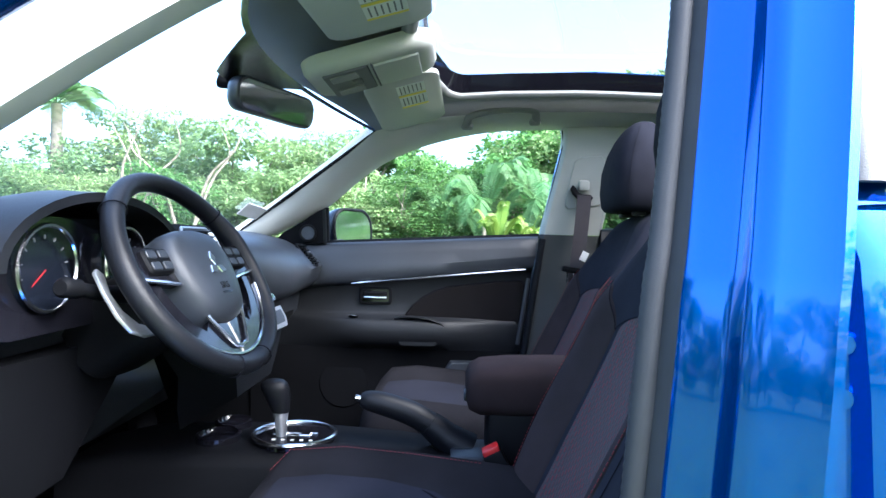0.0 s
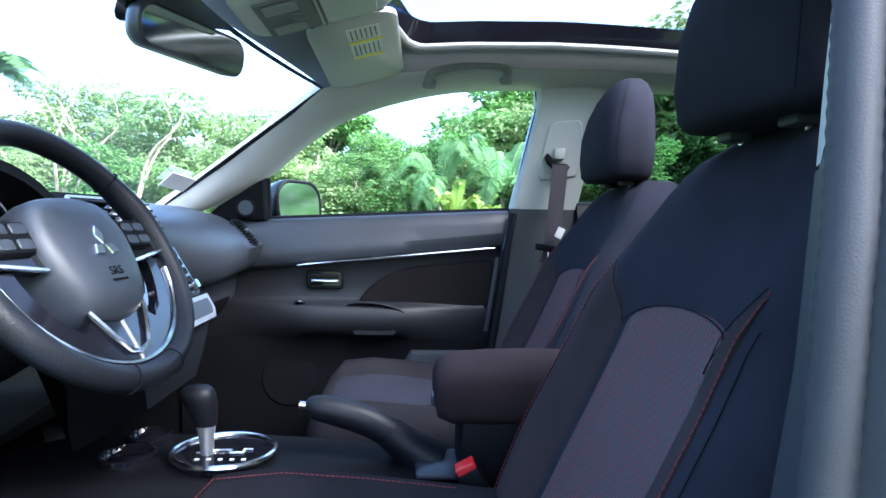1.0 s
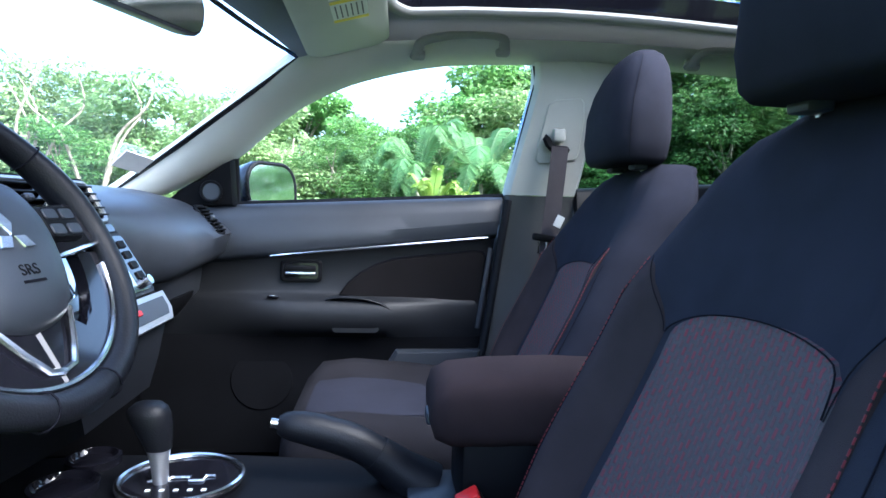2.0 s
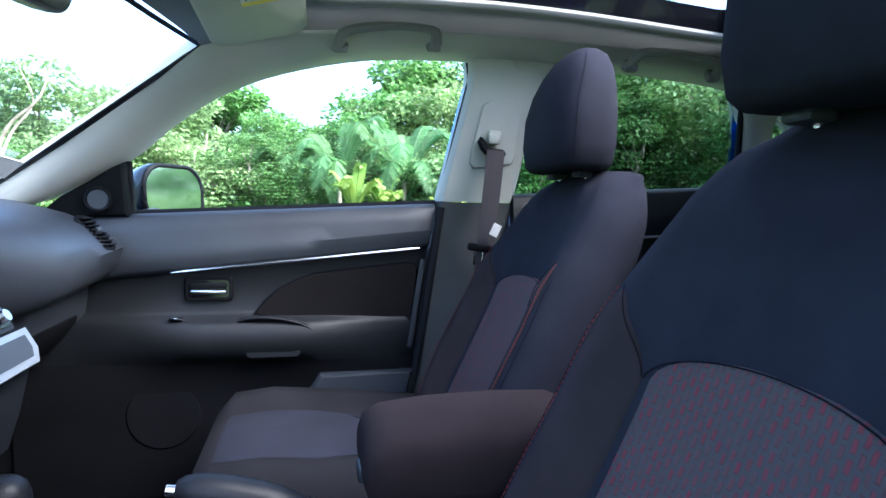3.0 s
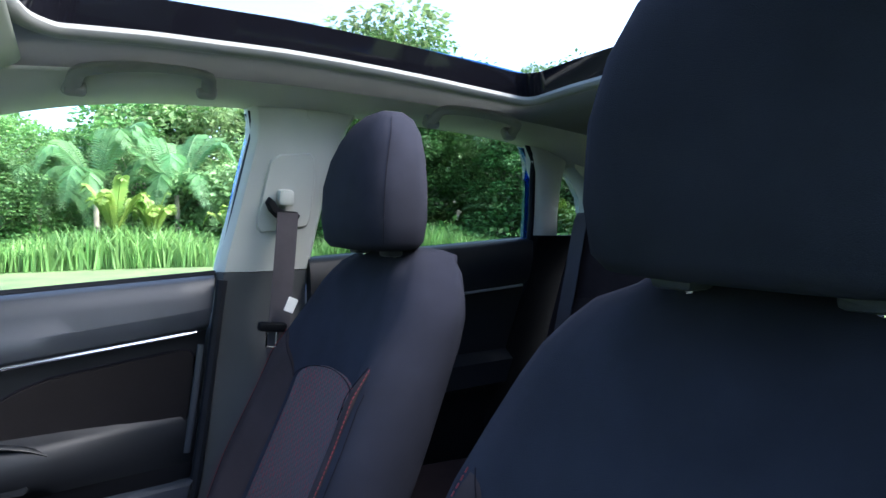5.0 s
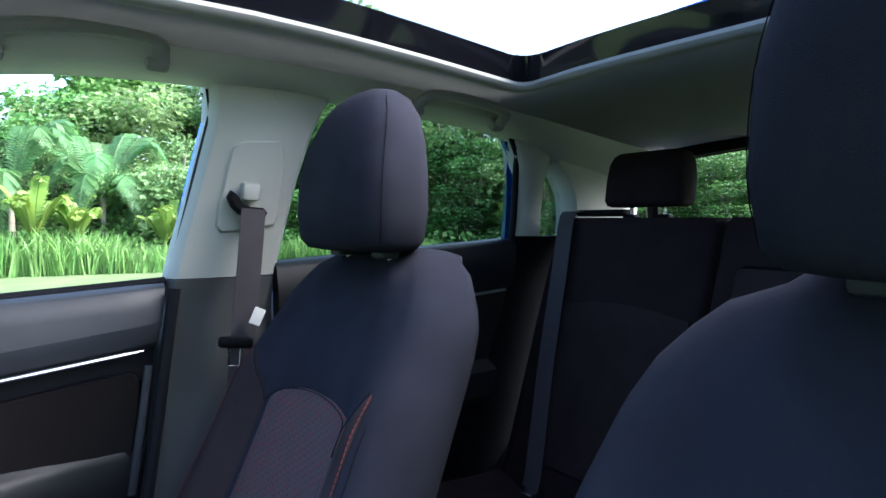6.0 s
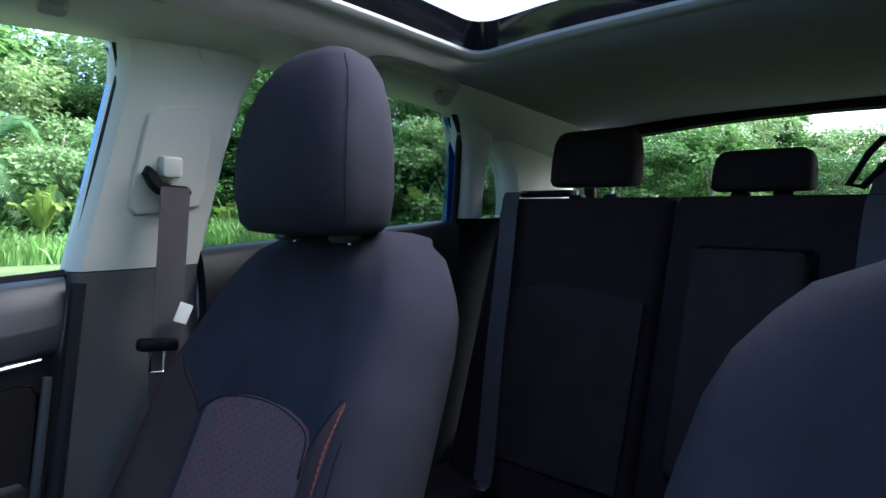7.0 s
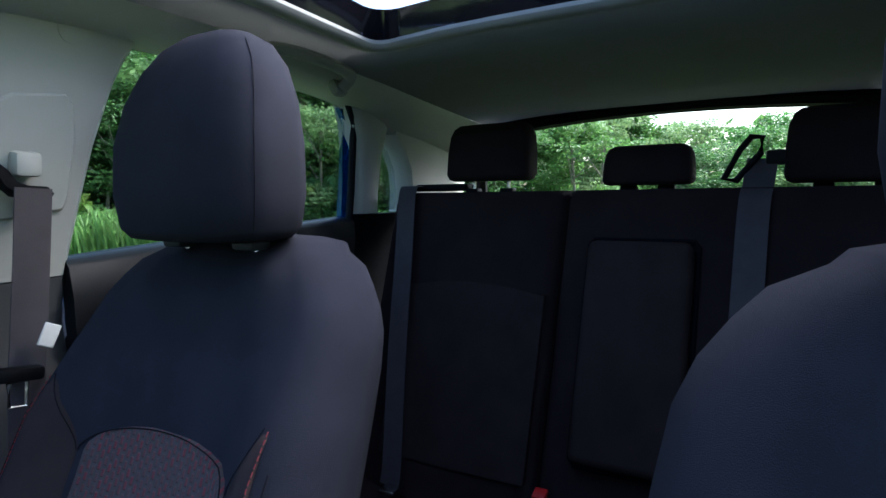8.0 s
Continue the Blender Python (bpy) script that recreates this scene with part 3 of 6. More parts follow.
def cover(outline_rows, lift=0.004, thickness=0.006):
    """A sewn panel on the backrest: rows of (z, y from, y to)."""
    rows = []
    for r, (z, y0, y1) in enumerate(outline_rows):
        last = r in (0, len(outline_rows) - 1)
        w = curve_at(SEAT_W, z)
        shares = (0, 0.02, 0.1, 0.2, 0.3, 0.4, 0.5, 0.6, 0.7, 0.8, 0.9, 0.98, 1)
        ys = [lerp(y0, y1, k) for k in shares]
        n = []
        for k, y in enumerate(ys):
            edge = min(k, 12 - k)
            n.append((seat_front(y, z, w) - (lift if edge > 0 and not last else -0.003), y, z))
        rows.append(n)
    return thick(rows, (thickness + lift, 0, 0))


PATCH_TOP, PATCH_LOW, PATCH_W, PATCH_Y = 0.949, 0.912, 0.142, -0.018  # arch top, its feet, half width, middle


def patch_half(z):
    """Half width of the grey panel; its top is an arch."""
    if z < PATCH_LOW:
        return lerp(0.158, PATCH_W, (z - 0.5) / (PATCH_LOW - 0.5))
    return PATCH_W * math.sqrt(max(1 - ((z - PATCH_LOW) / (PATCH_TOP - PATCH_LOW)) ** 2, 0.0))


def bolster_inner(z, s):
    """Where the bolster's brown panel begins: beside the grey panel, then out to the shoulder."""
    edge = PATCH_W + s * PATCH_Y
    return s * PATCH_Y + patch_half(z) + 0.003 if z < PATCH_LOW else lerp(edge + 0.003, 0.193, ((z - PATCH_LOW) / 0.09) ** 1.3)


def dashes(line, step, length, r, bm=None):
    """Short stitches along a line of points."""
    bm = bm or bmesh.new()
    line = [Vector(p) for p in line]
    travelled, next_at = 0.0, 0.0
    for a, b in zip(line, line[1:]):
        seg = (b - a).length
        while next_at < travelled + seg:
            p = lerp(a, b, (next_at - travelled) / seg)
            d = (b - a).normalized() * length
            tube([p, p + d], r, 5, bm=bm)
            next_at += step
        travelled += seg
    return bm


def raised(bm, dz):
    for v in bm.verts:
        v.co.z += dz
    return bm


def front_seat(group):
    """Seat with its middle at y = 0, moved to its place by the caller."""
    seat = thing("front_seat", (0.45, 0, 0.31), "", "car seat", group)
    part("backrest", backrest(), M_CLOTH, seat, "charcoal cloth backrest with side bolsters", 60)
    # side panels of the bolsters, brownish
    for s in (1, -1):
        rows = []
        for z in [0.54, 0.60, 0.66, 0.72, 0.78, 0.84, 0.88, PATCH_LOW - 0.001, PATCH_LOW + 0.01, 0.94, 0.96, 0.98, 0.995]:
            w = curve_at(SEAT_W, z)
            inner = bolster_inner(z, s)
            rows.append((z, s * inner, s * max(w * 0.80, inner + 0.003)))
        part("bolster_panel", cover(rows, 0.0022, 0.008), M_CLOTH2, seat, "brown-grey cloth bolster panel", 60)
        stitch = [(seat_front(s * curve_at(SEAT_W, z) * 0.805, z, curve_at(SEAT_W, z)) - 0.004, s * curve_at(SEAT_W, z) * 0.805, z) for z in [0.59 + 0.02 * k for k in range(21)]]
        part("stitching", dashes(stitch, 0.0075, 0.005, 0.0008), M_STITCH, seat, "red stitching")
        seam = [(seat_front(s * curve_at(SEAT_W, z) * 0.86, z, curve_at(SEAT_W, z)) - 0.001, s * curve_at(SEAT_W, z) * 0.86, z) for z in [0.54 + 0.02 * k for k in range(22)]]
        part("seam", tube(seam, 0.0007, 5), M_SEAM, seat)
        seam = [(seat_front(s * bolster_inner(z, s), z, curve_at(SEAT_W, z)) - 0.0045, s * bolster_inner(z, s), z) for z in [PATCH_LOW + 0.0083 * k for k in range(11)]]
        part("seam", tube(seam, 0.0006, 5), M_SEAM, seat)
    zs = [0.54, 0.60, 0.66, 0.72, 0.78, 0.84, 0.88] + [PATCH_LOW + (PATCH_TOP - PATCH_LOW) * k for k in (0, 0.2, 0.4, 0.58, 0.74, 0.86, 0.94, 0.985)]
    part("centre_panel", cover([(z, PATCH_Y - patch_half(z), PATCH_Y + patch_half(z)) for z in zs], 0.005, 0.008), M_PATCH, seat, "grey woven centre panel with red dashes", 60)
    arch = []
    for k in range(25):
        a = math.pi * k / 24
        y, z = PATCH_Y + PATCH_W * math.cos(a), PATCH_LOW + (PATCH_TOP - PATCH_LOW) * math.sin(a)
        arch.append((seat_front(y, z, curve_at(SEAT_W, z)) - 0.006, y, z))
    part("seam", tube(arch, 0.0008, 5), M_SEAM, seat)
    # cushion
    rings = []
    for x, w, top, low in [(0.155, 0.19, 0.565, 0.47), (0.165, 0.225, 0.595, 0.44), (0.20, 0.245, 0.615, 0.41), (0.28, 0.255, 0.622, 0.40), (0.40, 0.258, 0.612, 0.40), (0.52, 0.255, 0.60, 0.40), (0.62, 0.25, 0.59, 0.40), (0.70, 0.23, 0.57, 0.42)]:
        ring = []
        for k in range(21):
            f = -1 + k / 10
            a = abs(f)
            ridge = 0.030 * max(0, min((a - 0.45) / 0.3, 1)) if x > 0.18 else 0.012
            fall = 0.055 * max(a - 0.82, 0) / 0.18
            ring.append((x, f * w, top + ridge - fall))
        ring += [(x, w * 1.01, (top + low) / 2), (x, w * 0.9, low), (x, -w * 0.9, low), (x, -w * 1.01, (top + low) / 2)]
        rings.append(ring)
    cushion = part("cushion", raised(loft(rings), 0.02), M_CUSHION, seat, "black cloth seat cushion", 60)
    rows = []
    for x, w, z in [(0.168, 0.10, 0.597), (0.20, 0.125, 0.6185), (0.28, 0.13, 0.6255), (0.38, 0.125, 0.618), (0.47, 0.10, 0.610), (0.52, 0.05, 0.606)]:
        rows.append([(x, lerp(-w, w, k / 8), z + 0.0002) for k in range(9)])
    part("cushion_panel", raised(thick(rows, (0, 0, -0.012)), 0.02), M_CLOTH, seat, "grey woven cushion panel", 60)
    arc = [(0.50 - 0.05 * (y / 0.10) ** 2, y, 0.611) for y in [-0.10 + 0.0125 * k for k in range(17)]]
    part("seam", raised(tube(arc, 0.002, 5), 0.02), M_SEAM, seat)
    line = [(x, s_y, z) for x, s_y, z in [(0.17, -0.135, 0.612), (0.20, -0.155, 0.642), (0.30, -0.16, 0.649), (0.42, -0.16, 0.640), (0.55, -0.155, 0.628)]]
    for s in (1, -1):
        part("stitching", dashes([(x, s * y * 1.15, z + 0.024) for x, y, z in line], 0.0075, 0.005, 0.0008), M_STITCH, seat, "red stitching")
    # headrest
    rings = []
    shape = [(1.165, 0.095, 0.045, -0.010), (1.168, 0.112, 0.060, -0.012), (1.18, 0.124, 0.069, -0.012), (1.22, 0.131, 0.074, -0.012), (1.28, 0.130, 0.072, -0.010), (1.33, 0.121, 0.064, -0.004),
             (1.37, 0.104, 0.053, 0.004), (1.398, 0.080, 0.040, 0.010), (1.414, 0.050, 0.025, 0.014), (1.42, 0.02, 0.010, 0.014)]
    for z, w, d, off in shape:
        rings.append([(x, y, z) for x, y in super_ring(0.898 + off, 0, d, w, 2.9, 32)])
    head = part("headrest", loft(rings), M_CLOTH, seat, "charcoal cloth headrest", 60)
    for s in (1, -1):
        seam = [(0.898 + off - d * 0.52, s * w * 0.945, z) for z, w, d, off in shape[2:8]]
        part("seam", tube(spline(seam, 3), 0.0005, 5), M_SEAM, head)
        part("post", tube([(0.905, s * 0.065, 1.10), (0.903, s * 0.065, 1.20)], 0.006, 8), M_CHROME, seat, "chrome headrest post")
        part("post_guide", rbox((0.892, s * 0.065, 1.161), (0.032, 0.036, 0.014), 0.005), M_PLASTIC, seat, "dark grey post guide")
        part("slide_rail", rbox((0.42, s * 0.19, 0.35), (0.60, 0.04, 0.09), 0.008), M_PLASTIC2, seat, "black seat rail")
        part("side_shield", rbox((0.46, s * 0.262, 0.45), (0.46, 0.02, 0.12), 0.008), M_PLASTIC2, seat, "black plastic side shield")
    return seat


SEAT_Y = 0.375
passenger_seat = front_seat("front seats")
passenger_seat["label"] = "charcoal cloth front seat with grey woven centre, beside the far door"
passenger_seat.matrix_basis = Matrix.Translation((0.45, SEAT_Y, 0.282))
driver_seat = copy_thing(passenger_seat, Matrix.Translation((0.45 - 0.10, -0.415, 0.298)))
for piece in [o for o in passenger_seat.children if o.name.startswith("stitching")][2:]:
    bpy.data.objects.remove(piece)  # red thread shows on the driver's cushion alone
driver_seat["label"] = "charcoal cloth driver seat with red stitching behind the steering wheel"

# ---- rear seat ----
bench = thing("rear_bench", (1.35, 0, 0.31), "black cloth rear bench with split backrest", "car seat")


def rear_back(y0, y1, top):
    rings = []
    for z in [0.52, 0.56, 0.65, 0.80, 0.95, 1.05, 1.12, top - 0.03, top - 0.01, top]:
        x = 1.46 + (z - 0.52) * 0.33
        r = 0.02 if z < top - 0.02 else (0.028 if z < top - 0.005 else 0.045)
        a, b = y0 + 0.004, y1 - 0.004
        ring = [(x + r, a), (x + 0.008, a + r * 0.4), (x, a + r + 0.02)]
        for k in range(1, 8):
            f = k / 8
            ring.append((x - 0.016 * math.sin(math.pi * f) * (1 if z < 1.1 else 0.4), lerp(a + 0.03, b - 0.03, f)))
        ring += [(x, b - r - 0.02), (x + 0.008, b - r * 0.4), (x + r, b), (x + 0.13 - r * 0.6, b), (x + 0.13, b - 0.03), (x + 0.13, a + 0.03), (x + 0.13 - r * 0.6, a)]
        rings.append([(px, py, z) for px, py in ring])
    return loft(rings)


part("backrest", rear_back(0.190, 0.655, 1.195), M_BENCH, bench, "narrow black cloth backrest section", 60)
part("backrest", rear_back(-0.655, 0.186, 1.195), M_BENCH, bench, "wide black cloth backrest section", 60)
for y0, y1 in ((0.205, 0.565), (-0.545, -0.235)):
    rows = []
    for k in range(9):
        z = 0.60 + 0.37 * k / 8
        x = 1.46 + (z - 0.52) * 0.33 - 0.021
        rows.append([(x + 0.004 * abs(2 * j / 8 - 1), lerp(y0, y1, j / 8), z + (0.022 * math.sin(math.pi * j / 8) if k == 8 else 0)) for j in range(9)])
    part("centre_panel", thick(rows, (0.014, 0, 0)), M_BENCHPANEL, bench, "dark grey cloth panel of the rear backrest", 60)
part("armrest", rbox((1.543, 0.010, 0.880), (0.06, 0.200, 0.44), 0.018, 3, (0, 18.3, 0)), M_BENCHPANEL, bench, "folded-up centre armrest")
bm = tube([(1.46 + (z - 0.52) * 0.33 - 0.017, 0.010 + u, z) for u, z in [(-0.106, 0.67), (-0.106, 1.08), (-0.098, 1.092), (0.098, 1.092), (0.106, 1.08), (0.106, 0.67), (0.098, 0.658), (-0.098, 0.658)]], 0.005, 6, closed=True)
part("seam", bm, M_SEAM, bench)
rings = []
for x, top, low in [(1.02, 0.505, 0.40), (1.035, 0.535, 0.34), (1.10, 0.55, 0.30), (1.25, 0.54, 0.29), (1.40, 0.525, 0.29), (1.50, 0.52, 0.29)]:
    ring = [(x, lerp(-0.66, 0.66, k / 24), top + 0.012 * math.cos(k / 24 * math.pi * 6)) for k in range(25)] + [(x, 0.67, (top + low) / 2), (x, 0.66, low), (x, -0.66, low), (x, -0.67, (top + low) / 2)]
    rings.append(ring)
part("cushion", loft(rings), M_BENCH, bench, "black cloth rear cushion", 60)


def rear_headrest(y, w, z0, z1, d=0.05):
    h = z1 - z0
    rings = []
    for f, ww, dd in [(0, 0.86, 0.6), (0.03, 0.95, 0.85), (0.12, 1.0, 1.0), (0.5, 0.985, 1.0), (0.78, 0.95, 0.92), (0.92, 0.88, 0.75), (0.985, 0.78, 0.5), (1.0, 0.66, 0.25)]:
        rings.append([(px, py, z0 + h * f) for px, py in super_ring(1.73 + 0.015 * f, y, d * dd, w / 2 * ww, 4.5, 32)])
    return loft(rings)


for y, w, z0, z1 in ((0.395, 0.222, 1.222, 1.362), (0.022, 0.187, 1.204, 1.290), (-0.345, 0.228, 1.202, 1.346)):
    hr = part("headrest", rear_headrest(y, w, z0, z1), M_BENCH, bench, "black cloth rear headrest", 60)
    for s in (1, -1):
        part("post", tube([(1.728, y + s * w * 0.21, 1.16), (1.732, y + s * w * 0.21, z0 + 0.02)], 0.0055, 8), M_CHROME, hr, "chrome post")
        part("post_guide", rbox((1.728, y + s * w * 0.21, 1.198), (0.028, 0.034, 0.012), 0.004), M_PLASTIC2, hr)


# ---- passenger door lining ----
def chrome_z(x):
    return 0.888 + 0.104 * x


def sill_z(x):
    return 1.029 + 0.055 * x


def door_rear(z):
    return curve_at([(0.30, 0.50), (0.45, 0.56), (0.60, 0.612), (0.80, 0.641), (1.0, 0.668), (1.08, 0.680)], z)


def door_lining(front=-0.30, rear=None, y_in=0.0):
    """Rows of the lining from sill to floor, as (x, y, z)."""
    levels = [("s", 0.004, 0.735), ("s", 0.002, 0.712), ("s", -0.008, 0.700), ("s", -0.04, 0.690), ("s", -0.075, 0.684), ("c", 0.045, 0.680), ("c", 0.012, 0.682), ("c", 0.004, 0.690), ("c", -0.004, 0.702), ("c", -0.02, 0.706),
              ("z", 0.84, 0.708), ("z", 0.80, 0.706), ("z", 0.787, 0.700), ("z", 0.778, 0.668), ("z", 0.765, 0.654), ("z", 0.735, 0.650), ("z", 0.705, 0.656), ("z", 0.675, 0.682), ("z", 0.655, 0.694), ("z", 0.55, 0.700), ("z", 0.40, 0.702), ("z", 0.34, 0.712)]
    rows = []
    for kind, d, y in levels:
        row = []
        for k in range(25):
            f = k / 24
            z0 = {"s": 1.06 + d, "c": 0.93 + d, "z": d}[kind]
            x1 = door_rear(z0) if rear is None else rear(z0)
            x = lerp(front, x1, f)
            z = {"s": sill_z(x) + d, "c": chrome_z(x) + d, "z": d + (0.02 * (0.3 - x) * 0.3 if d < 0.8 else 0)}[kind]
            yy = y - y_in
            if kind == "z" and 0.66 < d < 0.79:  # the armrest fades out towards the rear and the front
                k2 = min(max((x + 0.22) / 0.30, 0.15), 1) * min(max((0.60 - x) / 0.25, 0.25), 1)
                yy = lerp(0.704 - y_in, yy, k2)
            if f > 0.97:
                yy += 0.012
            row.append((x, yy, z))
        rows.append(row)
    return rows


door = thing("door_lining", (0.2, 0.71, 0.32), "closed black passenger door lining with chrome strip and cloth insert", "car door")
rows = door_lining()
# Panel colours darken in steps downwards, standing in for footwell shade.
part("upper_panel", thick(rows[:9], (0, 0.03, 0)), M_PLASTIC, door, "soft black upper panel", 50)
part("lower_panel", thick(rows[8:18], (0, 0.03, 0)), M_PLASTIC3, door, "grained middle panel, shade in its black", 50)
part("kick_panel", thick(rows[17:], (0, 0.03, 0)), M_MATTE, door, "lower panel, footwell shade in its black", 50)
strip = [(x, 0.6765, chrome_z(x) + 0.002) for x in [0.045 + 0.0293 * k for k in range(21)]]
part("chrome_strip", tube(strip, [0.0015] + [0.0042] * 19 + [0.002], 8, flat=1.0), M_CHROME, door, "bright chrome strip")
on_door = lambda y: (lambda u, v, w: (u, y - w, v))
bezel = [(0.124 + u, 0.8535 + v) for u, v in rounded(0.112, 0.060, 0.012)]
hb = part("handle_bezel", plate(bezel, on_door(0.706), 0.010, 0.005), M_PLASTIC2, door, "black handle surround")
cup = [(0.124 + u, 0.8535 + v) for u, v in rounded(0.092, 0.042, 0.008)]
part("handle_cup", plate(cup, on_door(0.697), 0.0015), M_GLOSS, hb, "dark recess")
part("handle_lever", rbox((0.124, 0.692, 0.846), (0.082, 0.008, 0.011), 0.004, 2), M_CHROME, hb, "chrome lever")
part("handle_lever_top", rbox((0.124, 0.694, 0.861), (0.082, 0.006, 0.015), 0.004, 2), M_PLASTIC2, hb)
insert = [(0.225, 0.790), (0.250, 0.822), (0.285, 0.852), (0.325, 0.874), (0.372, 0.890), (0.43, 0.898), (0.50, 0.906), (0.56, 0.913), (0.605, 0.918), (0.622, 0.914), (0.630, 0.900), (0.628, 0.85), (0.620, 0.79), (0.612, 0.752), (0.604, 0.740), (0.585, 0.735), (0.50, 0.730), (0.42, 0.729), (0.370, 0.732), (0.352, 0.745), (0.335, 0.762), (0.29, 0.778)]
part("cloth_insert", plate(insert, on_door(0.712), 0.016, 0.006), M_INSERT, door, "dark brown-grey cloth insert")
part("insert_seam", tube([(u, 0.700, v) for u, v in insert], 0.0022, 5, closed=True), M_SEAM, door)
pull = [(0.195, 0.672, 0.780), (0.23, 0.667, 0.787), (0.29, 0.664, 0.785), (0.335, 0.662, 0.774), (0.366, 0.665, 0.757)]
part("pull_grip", tube(spline(pull, 4), 0.010, 8, flat=0.45), M_PLASTIC3, door, "curved pull grip on the armrest")
part("window_switch", rbox((0.055, 0.672, 0.786), (0.03, 0.014, 0.006), 0.002), M_GLOSS, door, "small window switch")
part("switch_mark", rbox((0.053, 0.664, 0.789), (0.014, 0.004, 0.003), 0.001), M_CHROME, door)
part("grab_slot", plate([(0.275 + u, 0.703 + v) for u, v in rounded(0.13, 0.022, 0.010)], on_door(0.662), 0.006, 0.004), M_PLASTIC3, door, "moulded slot under the armrest")
pocket = [(0.36, 0.60), (0.385, 0.640), (0.62, 0.642), (0.60, 0.55), (0.575, 0.46), (0.30, 0.45), (0.31, 0.55)]
part("map_pocket", plate(pocket, on_door(0.700), 0.030, 0.010), M_PLASTIC, door, "grey-black map pocket")
sp = [(0.02 + 0.085 * math.cos(a), 0.55 + 0.085 * math.sin(a)) for a in [2 * math.pi * k / 24 for k in range(24)]]
part("speaker_grille", plate(sp, on_door(0.703), 0.006, 0.004), M_MATTE, door, "round speaker grille")
part("edge_seal", tube([(door_rear(z) + 0.010, 0.690, z) for z in [0.36 + 0.07 * k for k in range(11)]], 0.011, 8), M_RUBBER, door, "black rubber seal along the door edge")
part("edge_trim", tube(spline([(door_rear(z) - 0.016, 0.692, z) for z in (0.70, 0.76, 0.82, 0.88, 0.925)], 3), 0.007, 8, flat=0.6, up=(0, 1, 0)), M_PLASTIC, door, "dark grey edge strip")
part("window_seal", tube([(x, 0.733, sill_z(x) + 0.004) for x in [-0.28 + 0.096 * k for k in range(11)]], 0.009, 6), M_RUBBER, door, "black rubber sill seal")
corner = [(-0.245, 1.018), (-0.05, 1.024), (-0.052, 1.146), (-0.075, 1.135), (-0.13, 1.10), (-0.19, 1.065)]
cp = part("mirror_corner", plate(corner, lambda u, v, w: (u, side_y(v) + 0.002 - w, v), 0.038, 0.008), M_PLASTIC2, door, "black corner panel at the mirror")
part("tweeter", tube([(-0.107, 0.700, 1.062), (-0.107, 0.678, 1.062)], 0.028, 20), M_PLASTIC, cp, "small round tweeter")
part("tweeter_ring", tube([(-0.107 + 0.026 * math.cos(a), 0.678, 1.062 + 0.026 * math.sin(a)) for a in [2 * math.pi * k / 20 for k in range(20)]], 0.004, 6, closed=True, up=(0, 1, 0)), M_PLASTIC2, cp)
part("window_post", tube([(-0.052, 0.735, 1.02), (-0.052, 0.712, 1.15)], 0.009, 8), M_RUBBER, cp, "black upright of the window")

# rear door linings
for s in (1, -1):
    rd = thing("rear_door_lining", (1.2, s * 0.71, 0.32), "closed black rear door lining below the tinted window", "car door", "rear doors")
    rws = []
    for z, y in [(1.098, 0.735), (1.096, 0.71), (1.085, 0.700), (1.04, 0.692), (0.98, 0.690), (0.965, 0.702), (0.82, 0.705), (0.80, 0.66), (0.74, 0.655), (0.70, 0.70), (0.35, 0.71)]:
        rws.append([(lerp(0.885, curve_at([(0.3, 1.30), (0.7, 1.42), (1.0, 1.56), (1.1, 1.575)], z), k / 16), s * y, z + (0.04 * k / 16 if z > 0.96 else 0)) for k in range(17)])
    part("panel", thick(rws, (0, s * 0.03, 0)), M_PLASTIC3, rd, "", 50)
    part("trim_strip", tube([(x, s * 0.686, 0.966 + 0.058 * (x - 0.885)) for x in [0.92 + 0.1 * k for k in range(7)]], 0.004, 6), M_SILVER, rd, "thin silver strip")

# ---- dashboard ----
dash = thing("dashboard", (-0.3, 0, 0.45), "black moulded dashboard with silver-framed centre vents", "dashboard")
DASH = [(-0.86, 0.96), (-0.74, 1.005), (-0.60, 1.035), (-0.45, 1.058), (-0.32, 1.066), (-0.24, 1.060), (-0.170, 1.042), (-0.135, 1.010), (-0.122, 0.97), (-0.126, 0.92), (-0.148, 0.875), (-0.170, 0.853), (-0.178, 0.845), (-0.205, 0.838), (-0.190, 0.80), (-0.195, 0.755), (-0.215, 0.72), (-0.245, 0.700), (-0.30, 0.66), (-0.38, 0.60), (-0.55, 0.50), (-0.80, 0.45)]
secs = []
for k in range(29):
    y = -0.715 + 1.43 * k / 28
    ring = []
    for x, z in DASH:
        bow = -0.03 * (y / 0.7) ** 2 if z > 1.0 and x < -0.5 else 0
        e = max(abs(y) - 0.5, 0) / 0.215
        crease = 0.035 * (y / 0.7) if 0.80 < z < 0.93 and y > 0 else 0
        drv = -0.10 if y < -0.12 and z < 1.045 and x > -0.5 else 0
        side = min(max((y - 0.17) / 0.22, 0), 1)
        push = curve_at([(0.70, 0.0), (0.76, 0.018), (0.81, 0.050), (0.85, 0.076), (0.89, 0.078), (0.94, 0.062), (1.0, 0.035), (1.045, 0.0)], z) * side * side * (3 - 2 * side) if x > -0.3 else 0
        ring.append((x + push + bow * -1.0 + drv, y, z + crease - 0.02 * e * e * (1 if z > 0.98 else 0)))
    ring += [(-0.86, y, 0.45)]
    secs.append(ring)
part("fascia", loft(secs), M_PLASTIC, dash, "soft black dashboard skin", 50)
